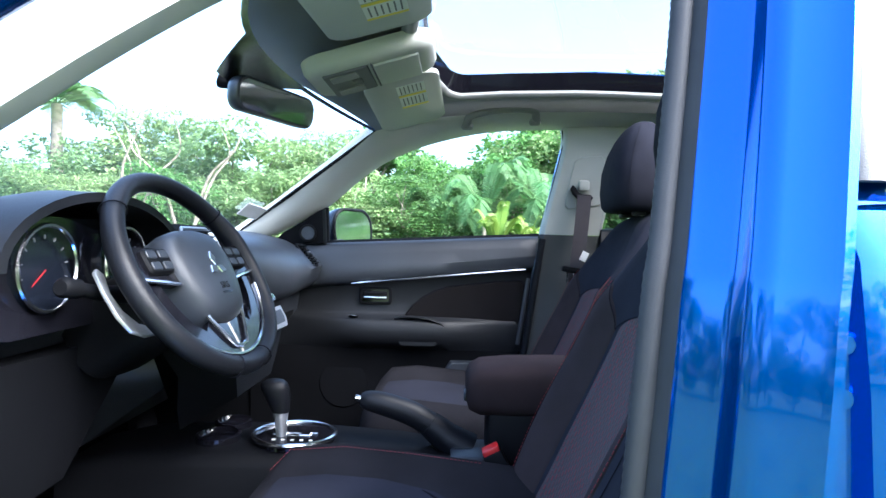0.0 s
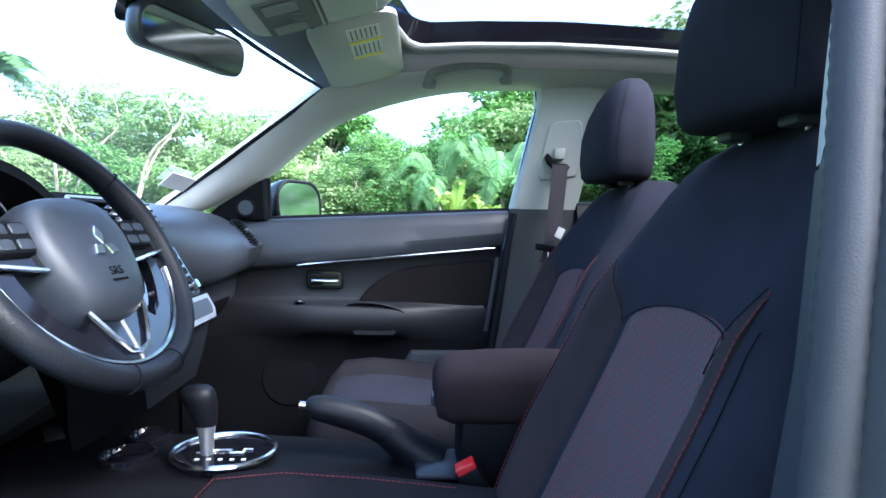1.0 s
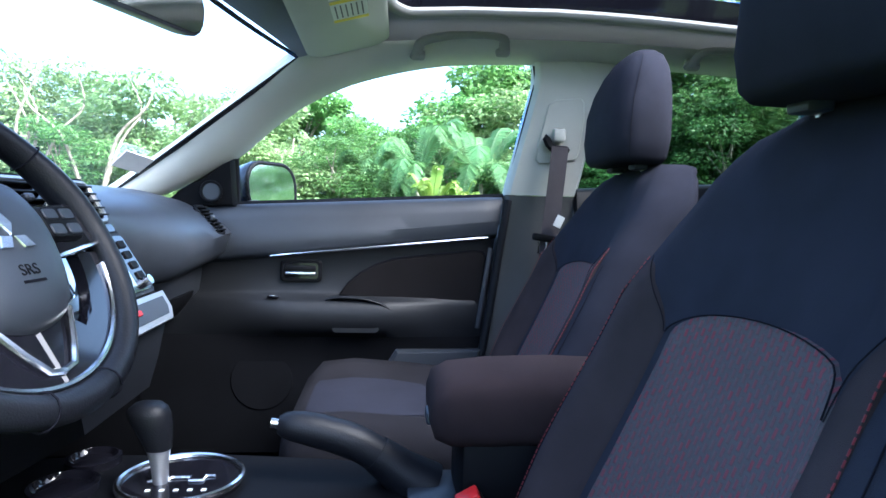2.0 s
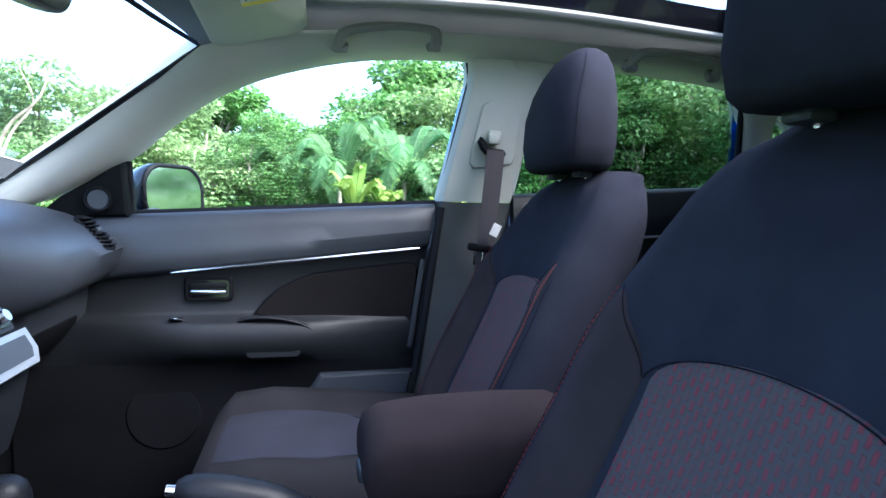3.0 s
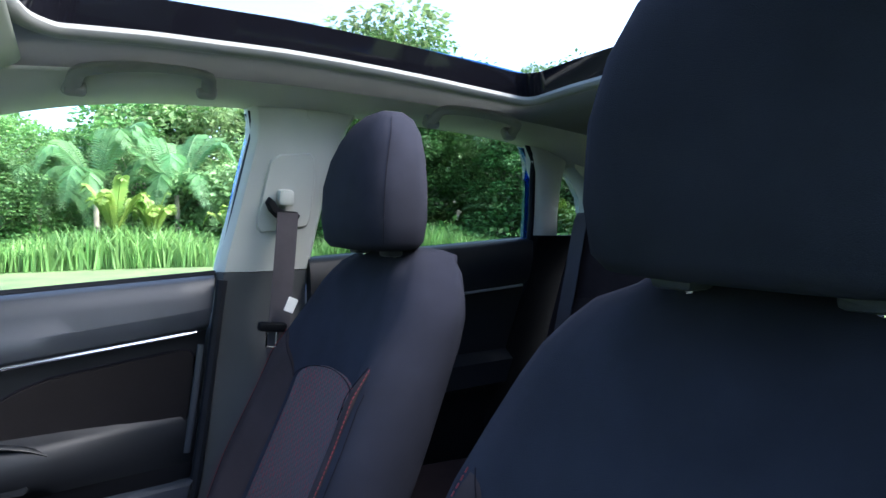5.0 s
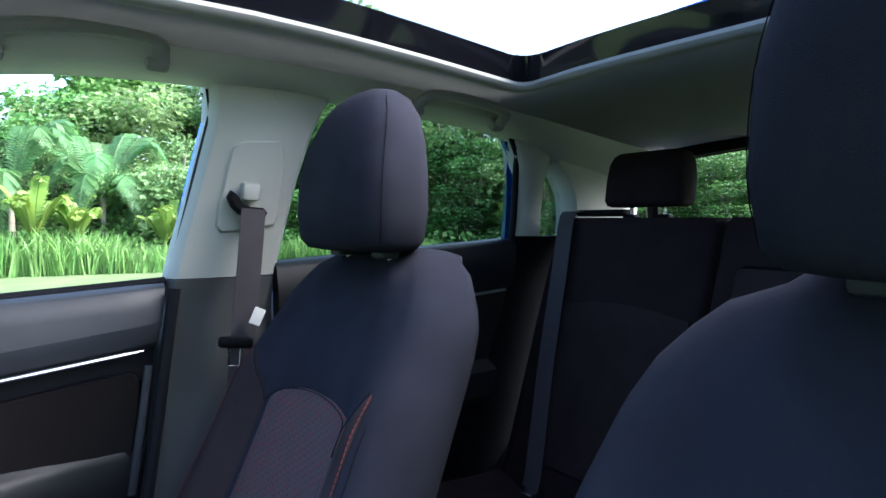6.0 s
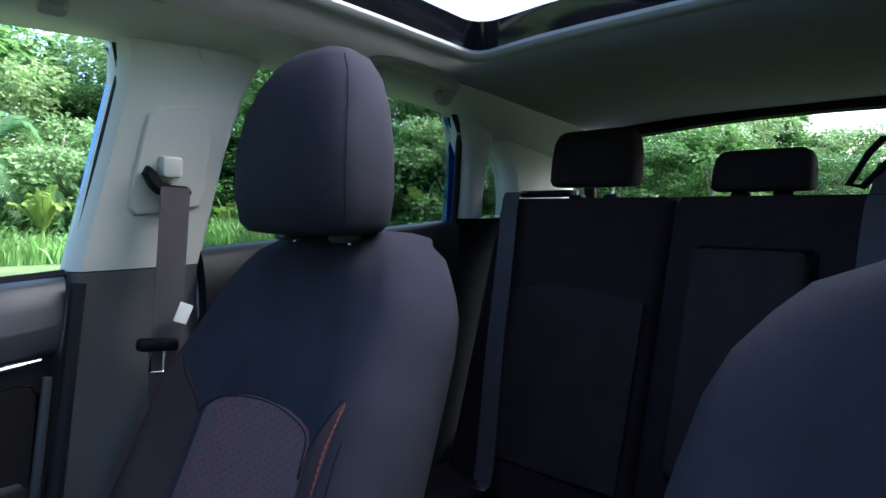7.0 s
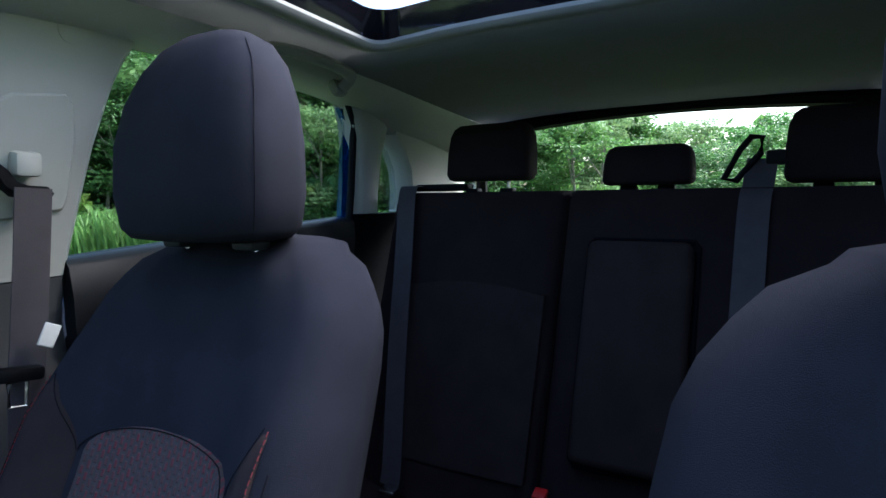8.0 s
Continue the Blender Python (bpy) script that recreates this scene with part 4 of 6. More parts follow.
part("glovebox_lid", thick([[(-0.140, y, 0.805), (-0.144, y, 0.79), (-0.168, y, 0.757), (-0.199, y, 0.724)] for y in (0.36, 0.45, 0.55, 0.64)], (-0.02, 0, 0)), M_PLASTIC2, dash, "glovebox lid")
part("glovebox_catch", rbox((-0.160, 0.395, 0.768), (0.014, 0.060, 0.018), 0.004, 2, (0, 14, 0)), M_PLASTIC, dash, "glovebox catch")


def vent(centre, w, h, turn, slats, group_parent, rim):
    """An air vent: surround, dark well and slats."""
    m = Matrix.Translation(centre) @ pose(0, 0, 0, *turn)
    at = lambda u, v, ww: tuple(m @ Vector((ww, u, v)))
    v = part("air_vent", plate(rounded(w, h, min(w, h) * 0.18), at, 0.006, 0.003), M_GLOSS, group_parent, "black air vent")
    part("vent_rim", tube([at(u, q, 0.006) for u, q in rounded(w * 1.02, h * 1.02, min(w, h) * 0.2)], 0.0042, 6, closed=True), rim, v, "vent surround")
    for k in range(slats):
        z = -h / 2 + h * (k + 0.7) / (slats + 0.4)
        b = rbox((0.010, 0, z), (0.014, w * 0.93, h * 0.045), 0.001, 1, (0, 25, 0))
        for q in b.verts:
            q.co = m @ q.co
        part("slat", b, M_PLASTIC2, v)
    b = rbox((0.016, 0, 0.0), (0.012, 0.018, h * 0.16), 0.003, 1)
    for q in b.verts:
        q.co = m @ q.co
    part("vent_tab", b, M_PLASTIC, v, "vent tab")
    return v


# centre stack, raked: from the vents down to the climate knobs
STACK_TURN = -31


def stack(u, v, w):
    """u across, v down from the top edge along the face, w out of it."""
    return (-0.172 + v * math.sin(radians(31)) + w * math.cos(radians(31)), 0.002 + u, 1.064 - v * math.cos(radians(31)) + w * math.sin(radians(31)))


centre = thing("centre_stack", (-0.1, 0.01, 0.70), "raked centre stack with silver trim, screen and round climate knobs", "centre stack")
body = [(-0.150, -0.005), (0.150, -0.005), (0.160, 0.10), (0.163, 0.20), (0.152, 0.27), (0.135, 0.33), (0.110, 0.37), (-0.110, 0.37), (-0.135, 0.33), (-0.152, 0.27), (-0.163, 0.20), (-0.160, 0.10)]
part("body", plate(body, lambda u, v, w: (lambda p: (p[0] - (0.10 * max(v - 0.27, 0) / 0.15), p[1], p[2] - (0.05 * max(v - 0.27, 0) / 0.15)))(stack(u, v, w)), -0.14), M_PLASTIC2, centre, "black stack housing")
for u in (-0.073, 0.073):
    c = stack(u, 0.044, 0.0)
    vent(c, 0.128, 0.072, (0, STACK_TURN, 0), 5, centre, M_SILVER)
part("button_bar", plate([(u, 0.094 + v) for u, v in rounded(0.29, 0.016, 0.006)], stack, 0.006, 0.002), M_GLOSS, centre, "black button bar")
part("radio_frame", plate([(u, 0.165 + v) for u, v in rounded(0.304, 0.120, 0.012)], stack, 0.007, 0.003), M_PLASTIC3, centre, "black radio surround")
rf = part("radio_face", plate([(u, 0.165 + v) for u, v in rounded(0.286, 0.106, 0.008)], stack, 0.010, 0.002), M_GLOSS, centre, "glossy black radio face")
part("screen", plate([(-0.005 + u, 0.163 + v) for u, v in rounded(0.180, 0.088, 0.004)], stack, 0.0115), M_SCREEN, rf, "screen, sky reflection in its pale colour")
for s in (-1, 1):
    for k in range(4):
        part("radio_button", plate([(s * 0.118 + u, 0.130 + 0.020 * k + v) for u, v in rounded(0.024, 0.014, 0.003)], stack, 0.013, 0.001), M_PLASTIC2, rf)
    part("radio_knob", tube([stack(s * 0.120, 0.204, 0.008), stack(s * 0.120, 0.204, 0.022)], 0.009, 14), M_CHROME, rf, "chrome radio knob")
part("silver_trim", plate([(-0.163, 0.228), (0.163, 0.228), (0.160, 0.262), (0.14, 0.282), (-0.14, 0.282), (-0.160, 0.262)], stack, 0.014, 0.006), M_SILVER, centre, "bright silver lower trim")
part("trim_inset", plate([(-0.142, 0.238), (0.142, 0.238), (0.140, 0.258), (0.128, 0.271), (-0.128, 0.271), (-0.140, 0.258)], stack, 0.0155, 0.002), M_PLASTIC, centre, "grey switch inset")
part("hazard_switch", plate([(0.02 + u, 0.252 + v) for u, v in rounded(0.020, 0.010, 0.003)], stack, 0.019, 0.002), M_RED, centre, "red hazard switch")
for u in (-0.112, -0.038, 0.036):
    c0 = (stack(u, 0.325, 0)[0] - 0.070, 0.012 + u, stack(u, 0.325, 0)[2] - 0.022)
    k = part("climate_knob", tube([(c0[0] - 0.01, c0[1], c0[2]), (c0[0] + 0.026, c0[1], c0[2] + 0.004)], [0.031, 0.029], 24), M_GLOSS, centre, "black round climate knob")
    part("knob_ring", tube([(c0[0] + 0.026, c0[1] + 0.029 * math.cos(a), c0[2] + 0.004 + 0.029 * math.sin(a)) for a in [2 * math.pi * j / 24 for j in range(24)]], 0.0025, 6, closed=True, up=(1, 0, 0)), M_CHROME, k, "chrome ring")
    for j in range(6):
        a = radians(30 + 60 * j)
        part("knob_mark", rbox((c0[0] + 0.028, c0[1] + 0.017 * math.cos(a), c0[2] + 0.004 + 0.017 * math.sin(a)), (0.002, 0.007, 0.003), 0.001, 1), M_INK, k)
vent((-0.096, 0.610, 0.985), 0.050, 0.088, (0, -41, -8), 8, dash, M_PLASTIC2)
vent((-0.20, -0.665, 0.985), 0.06, 0.085, (0, 0, 10), 6, dash, M_PLASTIC2)

# instrument hood and dials
hood = []
for x, w, h in [(-0.46, 0.20, 0.055), (-0.34, 0.232, 0.098), (-0.22, 0.240, 0.118), (-0.150, 0.242, 0.116)]:
    out = [(x, -0.385 + w * math.cos(a), 0.995 + h * math.sin(a)) for a in [math.pi * k / 20 for k in range(21)]]
    inn = [(x, -0.385 + (w - 0.016) * math.cos(a), 0.995 + (h - 0.014) * math.sin(a)) for a in [math.pi * k / 20 for k in range(20, -1, -1)]]
    hood.append(out + inn)
part("instrument_hood", loft(hood), M_PLASTIC3, dash, "arched instrument hood", 50)
cl = part("instrument_face", plate([(-0.385 + u, 0.985 + v) for u, v in rounded(0.44, 0.17, 0.05)], lambda u, v, w: (-0.212 + w + (v - 0.985) * -0.15, u, v), 0.01), M_GLOSS, dash, "dark instrument face")
for y in (-0.485, -0.285):
    dial = part("dial", tube([(-0.204, y, 0.990), (-0.194, y, 0.992)], 0.060, 28), M_BAND, cl, "round dark dial")
    part("dial_ring", tube([(-0.185, y + 0.062 * math.cos(a), 0.995 + 0.062 * math.sin(a)) for a in [2 * math.pi * k / 32 for k in range(32)]], 0.0035, 6, closed=True, up=(1, 0, 0)), M_CHROME, cl, "chrome dial ring")
    for k in range(11):
        a = radians(-40 + 26 * k)
        part("dial_mark", rbox((-0.192, y + 0.048 * math.cos(a), 0.992 + 0.048 * math.sin(a)), (0.002, 0.0015, 0.006), 0.0, 1, (math.degrees(a) - 90, 0, 0)), M_INK, cl)
    part("needle", tube([(-0.190, y, 0.992), (-0.190, y - 0.034, 0.965)], [0.0012, 0.0006], 6), M_RED, cl, "red needle")

# ---- steering wheel and column ----
WC = Vector((-0.044, -0.307, 0.983))
WT, WY = radians(31.5), radians(-7.6)
WN = Vector((math.cos(WT) * math.cos(WY), math.cos(WT) * math.sin(WY), math.sin(WT)))
WR = Vector((0, 0, 1)).cross(WN).normalized()
WU = WN.cross(WR)


def on_wheel(u, v, w=0.0):
    """u to the passenger's side, v up the wheel, w towards the driver."""
    return WC + WR * u + WU * v + WN * w


wheel = thing("steering_wheel", tuple(on_wheel(0, 0, -0.06)), "black leather steering wheel with chrome and gloss black lower spokes", "steering wheel")
rim = [on_wheel(0.180 * math.cos(a), 0.180 * math.sin(a), 0.0) for a in [2 * math.pi * k / 64 for k in range(64)]]
bm = bmesh.new()
rings = []
for k in range(65):
    a = 2 * math.pi * (k % 64) / 64
    fat = 0.0165 + 0.0025 * math.exp(-((math.degrees(a) % 180 - 22) / 14) ** 2) if math.degrees(a) < 180 else 0.0165
    ring = []
    for j in range(12):
        b = 2 * math.pi * j / 12
        rr = 0.180 + fat * math.cos(b)
        ring.append(on_wheel(rr * math.cos(a), rr * math.sin(a), fat * 1.1 * math.sin(b)))
    rings.append(ring)
loft(rings, True, False, bm)
bmesh.ops.remove_doubles(bm, verts=bm.verts[:], dist=1e-6)
part("rim", bm, M_LEATHER, wheel, "black leather rim", 60)
for a0 in (40, 140, 255, 285):
    a = radians(a0)
    part("rim_seam", tube([on_wheel((0.180 + 0.0185 * math.cos(b)) * math.cos(a), (0.180 + 0.0185 * math.cos(b)) * math.sin(a), 0.0205 * math.sin(b)) for b in [2 * math.pi * j / 14 for j in range(14)]], 0.0012, 5, closed=True), M_SEAM, wheel)
pad = [(-0.062, 0.052), (-0.045, 0.064), (0, 0.070), (0.045, 0.064), (0.062, 0.052), (0.074, 0.02), (0.070, -0.02), (0.058, -0.055), (0.040, -0.078), (0.0, -0.088), (-0.040, -0.078), (-0.058, -0.055), (-0.070, -0.02), (-0.074, 0.02)]
pad = [(p.x, p.y) for p in spline([(u, v, 0) for u, v in pad + pad[:1]], 3)][:-1]
rings = []
for k, w in ((1.0, -0.045), (1.04, -0.01), (1.0, 0.008), (0.93, 0.018), (0.80, 0.025), (0.55, 0.029), (0.25, 0.031)):
    rings.append([on_wheel(u * k * 1.12, v * k * 1.12, w) for u, v in pad])
hub = part("airbag_cover", loft(rings), M_PLASTIC, wheel, "rounded soft black airbag cover", 60)
# plain emblem of three lozenges
for a0 in (90, 210, 330):
    a = radians(a0)
    c, s = math.cos(a), math.sin(a)
    loz = [(0.001, 0), (0.014, 0.0085), (0.027, 0), (0.014, -0.0085)]
    part("emblem", plate([(u * c - v * s, u * s + v * c - 0.004) for u, v in loz], lambda u, v, w: on_wheel(u, v, 0.028 + w), 0.006, 0.001), M_CHROME, hub, "chrome emblem")
word = bpy.data.curves.new("airbag_mark", "FONT")
word.body = "SRS"
word.size, word.extrude, word.align_x = 0.017, 0.0006, "CENTER"
mark = new("airbag_mark", word)
mark.matrix_basis = Matrix.Translation(on_wheel(0, -0.047, 0.0300)) @ Matrix((WR, WU, WN)).transposed().to_4x4()
deps = bpy.context.evaluated_depsgraph_get()
me = bpy.data.meshes.new_from_object(mark.evaluated_get(deps))
me.transform(mark.matrix_basis)
bpy.data.objects.remove(mark)
me.materials.clear()
me.materials.append(M_GLOSS)
mk = new("airbag_mark", me)
mk.parent = hub
part("airbag_line", rbox(tuple(on_wheel(0, -0.054, 0.0295)), (0.001, 0.030, 0.003), 0.0, 1, (0, -31.5, -7.6)), M_GLOSS, hub)
for s in (-1, 1):
    sp = [(s * 0.070, 0.045), (s * 0.172, 0.052), (s * 0.178, 0.020), (s * 0.172, -0.006), (s * 0.072, -0.022)]
    spoke = part("spoke", plate(sp, lambda u, v, w: on_wheel(u, v, w - 0.012), 0.018, 0.004), M_GLOSS, wheel, "gloss black side spoke")
    part("spoke_trim", tube([on_wheel(u, v, 0.007) for u, v in [(s * 0.080, -0.022), (s * 0.168, -0.008), (s * 0.174, 0.018)]], 0.0035, 6), M_CHROME, spoke, "chrome edge")
    sw = part("switch_pod", plate([(s * 0.114 + u, 0.020 + v) for u, v in rounded(0.062, 0.044, 0.010)], lambda u, v, w: on_wheel(u, v, 0.004 + w), 0.010, 0.004), M_PLASTIC2, spoke, "switch pod")
    for du, dv in ((-0.014, 0.010), (0.014, 0.010), (-0.014, -0.010), (0.014, -0.010)):
        part("switch", plate([(s * 0.114 + du + u, 0.020 + dv + v) for u, v in rounded(0.022, 0.014, 0.004)], lambda u, v, w: on_wheel(u, v, 0.0135 + w), 0.0025, 0.001), M_PLASTIC, sw)
    low = [(0.164 * math.cos(q), 0.164 * math.sin(q)) for q in [radians(270 + s * 6.5 * k) for k in range(14)]]
    low += [(0.128 * math.cos(q), 0.128 * math.sin(q)) for q in [radians(270 + s * (84 - 6.5 * k)) for k in range(9)]]
    low += [(s * 0.045, -0.088), (0.0, -0.090)]
    lo = part("lower_spoke", plate(low, lambda u, v, w: on_wheel(u, v, w - 0.014), 0.016, 0.004), M_GLOSS, wheel, "gloss black lower spoke")
    part("chrome_arc", tube([on_wheel(0.160 * math.cos(a), 0.160 * math.sin(a), 0.004) for a in [radians(270 + s * (5.5 * k)) for k in range(15)]], 0.0032, 6), M_CHROME, lo, "chrome arc along the rim")
    part("chrome_bar", tube([on_wheel(u, v, 0.006) for u, v in [(s * 0.056, -0.082), (s * 0.034, -0.120), (s * 0.018, -0.142), (0.0, -0.146)]], 0.0038, 6), M_CHROME, lo, "chrome spoke edge")
    pd = [(s * 0.168, 0.030), (s * 0.176, 0.040), (s * 0.184, 0.034), (s * 0.187, 0.0), (s * 0.184, -0.04), (s * 0.172, -0.066), (s * 0.148, -0.078), (s * 0.120, -0.078), (s * 0.125, -0.066), (s * 0.150, -0.058), (s * 0.170, -0.034), (s * 0.176, 0.0)]
    part("shift_paddle", plate(pd, lambda u, v, w: on_wheel(u, v, w - 0.046), 0.005, 0.002), M_SILVER, wheel, "silver shift paddle")
column = thing("steering_column", (-0.15, -0.372, 0.85), "black plastic steering column with indicator stalk", "steering column")
cs = []
for w, r in ((-0.035, 0.055), (-0.06, 0.075), (-0.12, 0.085), (-0.22, 0.085)):
    c = on_wheel(0, -0.01, w)
    cs.append([c + WR * x + WU * y for x, y in super_ring(0, 0, r, r * 0.85, 3.5, 20)])
part("shroud", loft(cs), M_PLASTIC2, column, "black column shroud", 50)
for s, w in ((-1, 0), (1, 0)):
    st = [on_wheel(s * 0.06, 0.01, -0.085), on_wheel(s * 0.12, 0.012, -0.078), on_wheel(s * 0.165, 0.015, -0.07), on_wheel(s * 0.205, 0.02, -0.062)]
    stalk = part("stalk", tube(st, [0.017, 0.014, 0.011, 0.010], 12), M_PLASTIC2, column, "black control stalk")
    part("stalk_end", tube([on_wheel(s * 0.205, 0.02, -0.062), on_wheel(s * 0.232, 0.022, -0.058), on_wheel(s * 0.238, 0.022, -0.057)], [0.0145, 0.0145, 0.010], 14), M_PLASTIC2, stalk)
# knee panel under the column with an open tray
kp = thing("knee_panel", (-0.3, -0.4, 0.45), "black lower dash panel with an open tray", "dash panel")
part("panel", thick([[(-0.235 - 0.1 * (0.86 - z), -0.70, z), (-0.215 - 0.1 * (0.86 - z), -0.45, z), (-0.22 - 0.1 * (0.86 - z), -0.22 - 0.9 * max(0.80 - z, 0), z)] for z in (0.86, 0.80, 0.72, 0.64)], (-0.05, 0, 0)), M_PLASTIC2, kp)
part("tray_lip", tube([(-0.245, -0.70, 0.66), (-0.232, -0.6, 0.655), (-0.228, -0.5, 0.66)], 0.008, 6), M_PLASTIC, kp)
for y, w in ((-0.33, 0.10), (-0.20, 0.05)):
    pe = thing("pedal", (-0.42, y, 0.31), "black rubber foot pedal in the driver's footwell", "pedal", "pedals")
    part("pad", rbox((-0.42, y, 0.46), (0.02, w, 0.07), 0.006, 2, (0, -25, 0)), M_RUBBER, pe)
    part("arm", tube([(-0.43, y, 0.46), (-0.52, y, 0.62)], 0.01, 6), M_PLASTIC2, pe)

# ---- centre console ----
console = thing("centre_console", (0.1, 0, 0.31), "black plastic centre console with cup holders and armrest box", "centre console")
rings = []
for x, top, w, low in [(-0.42, 0.56, 0.125, 0.31), (-0.30, 0.588, 0.130, 0.31), (-0.12, 0.598, 0.128, 0.31), (0.10, 0.600, 0.118, 0.31), (0.28, 0.592, 0.112, 0.31), (0.42, 0.575, 0.110, 0.31), (0.75, 0.56, 0.112, 0.31), (0.88, 0.54, 0.11, 0.31)]:
    rings.append([(x, y, z) for y, z in [(-w, low), (-w - 0.004, 0.45), (-w, top - 0.03), (-w + 0.012, top - 0.008), (-w + 0.03, top), (0, top + 0.002), (w - 0.03, top), (w - 0.012, top - 0.008), (w, top - 0.03), (w + 0.004, 0.45), (w, low)]])
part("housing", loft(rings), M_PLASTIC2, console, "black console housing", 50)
for x, y, r in ((-0.115, -0.035, 0.042), (-0.118, 0.062, 0.036)):
    b = loft([[(x + rr * math.cos(a), y + rr * math.sin(a), z) for a in [2 * math.pi * k / 24 for k in range(24)]] for rr, z in ((r + 0.006, 0.598), (r + 0.006, 0.612), (r, 0.614), (r - 0.003, 0.608), (r - 0.006, 0.6045))], True, False)
    b.faces.new([v for v in b.verts][-24:])
    part("cup_holder", b, M_GLOSS, console, "round cup holder")
gear_c = (0.050, -0.022)
plate_pts = [(gear_c[0] + 0.088 * math.cos(a), gear_c[1] + 0.080 * math.sin(a)) for a in [2 * math.pi * k / 36 for k in range(36)]]
gp = part("gear_plate", plate(plate_pts, lambda u, v, w: (u, v, 0.598 + w), 0.013, 0.003), M_GLOSS, console, "black gear plate")
part("gear_ring", tube([(gear_c[0] + 0.089 * math.cos(a), gear_c[1] + 0.081 * math.sin(a), 0.612) for a in [2 * math.pi * k / 40 for k in range(40)]], 0.0055, 8, closed=True), M_CHROME, gp, "bright chrome ring")
gate = [(0.005, -0.035), (0.035, -0.035), (0.035, -0.022), (0.065, -0.022), (0.065, -0.034), (0.085, -0.034), (0.085, -0.018), (0.100, -0.018)]
part("gear_gate", tube([(x, y, 0.6125) for x, y in gate], 0.003, 6), M_CHROME, gp, "stepped chrome gear gate")
for k in range(5):
    part("gear_mark", rbox((0.015 + 0.020 * k, -0.062, 0.6118), (0.007, 0.006, 0.001), 0.0, 1), M_WHITE, gp)
lever = thing("gear_lever", (0.02, -0.033, 0.611), "black leather gear knob on a silver neck", "gear lever")
part("neck", tube([(0.024, -0.034, 0.607), (0.022, -0.034, 0.64), (0.021, -0.035, 0.668)], [0.011, 0.013, 0.018], 14, flat=1.0, up=(1, 0, 0)), M_SILVER, lever, "silver neck")
rings = []
for z, rx, ry, ox in ((0.664, 0.018, 0.017, 0.0), (0.68, 0.022, 0.020, -0.003), (0.70, 0.027, 0.023, -0.008), (0.715, 0.030, 0.025, -0.013), (0.726, 0.028, 0.023, -0.015), (0.733, 0.020, 0.017, -0.015), (0.736, 0.008, 0.008, -0.014)):
    rings.append([(x, y, z) for x, y in super_ring(0.022 + ox, -0.036, rx, ry, 2.4, 20)])
part("knob", loft(rings), M_LEATHER, lever, "black leather knob", 60)
brake = thing("hand_brake", (0.40, 0.005, 0.575), "black leather hand brake lever with chrome button", "hand brake")
part("grip", tube(spline([(0.192, -0.004, 0.688), (0.24, -0.003, 0.680), (0.31, 0.0, 0.657), (0.36, 0.003, 0.625)], 4), [0.014, 0.020, 0.023, 0.025, 0.026, 0.027, 0.027, 0.028, 0.028, 0.028, 0.028, 0.029, 0.030], 12), M_LEATHER, brake, "leather grip")
part("button", tube([(0.196, -0.004, 0.688), (0.180, -0.005, 0.691)], 0.0075, 12), M_CHROME, brake, "chrome button")
part("gaiter", tube([(0.345, 0.002, 0.637), (0.385, 0.004, 0.605), (0.43, 0.005, 0.575)], [0.030, 0.036, 0.045], 12), M_LEATHER, brake, "leather gaiter")
box = thing("armrest_box", (0.58, -0.005, 0.57), "black cloth-covered armrest on a plastic console box", "armrest")
rings = []
for x, z0, z1, w in ((0.425, 0.735, 0.775, 0.085), (0.432, 0.712, 0.795, 0.106), (0.455, 0.702, 0.808, 0.116), (0.52, 0.700, 0.815, 0.118), (0.62, 0.702, 0.818, 0.116), (0.70, 0.706, 0.815, 0.112), (0.735, 0.715, 0.80, 0.10)):
    rings.append([(x, y, z) for y, z in super_ring(-0.042, (z0 + z1) / 2 - 0.018, w * 0.72, (z1 - z0) / 2, 3.6, 28)])
part("pad", loft(rings), M_BENCH, box, "padded cloth armrest", 60)
part("box", rbox((0.60, -0.042, 0.635), (0.26, 0.135, 0.14), 0.012, 2), M_PLASTIC2, box, "black plastic box")
part("latch", rbox((0.427, -0.042, 0.715), (0.012, 0.04, 0.02), 0.004, 2), M_PLASTIC, box)
part("coin_tray", rbox((0.44, -0.03, 0.590), (0.09, 0.12, 0.012), 0.005, 2), M_PLASTIC, console, "shallow tray")
for s, x0 in ((-1, 0.478), (1, 0.60)):
    bk = thing("belt_buckle", (x0, s * 0.148, 0.56), "black belt buckle with red release button", "belt buckle", "belt buckles")
    part("housing", rbox((x0 + 0.02, s * 0.148, 0.590), (0.040, 0.036, 0.095), 0.006, 2, (0, -28, 0)), M_PLASTIC2, bk)
    part("release", rbox((x0 - 0.002, s * 0.148, 0.633), (0.034, 0.032, 0.016), 0.003, 2, (0, -28, 0)), M_RED, bk, "red release button")
    part("strap", tube([(x0 + 0.035, s * 0.148, 0.56), (x0 + 0.06, s * 0.15, 0.48), (x0 + 0.08, s * 0.155, 0.36)], 0.014, 8, flat=0.3, up=(0, 1, 0)), M_PLASTIC2, bk)
for y in (0.150,):
    bk = thing("belt_buckle", (1.45, y, 0.53), "black rear belt buckle with red button on the bench", "belt buckle", "belt buckles")
    part("housing", rbox((1.44, y, 0.575), (0.03, 0.03, 0.08), 0.006, 2, (0, -20, 0)), M_PLASTIC2, bk)
    part("release", rbox((1.425, y, 0.617), (0.026, 0.026, 0.012), 0.003, 2, (0, -20, 0)), M_RED, bk, "red release button")

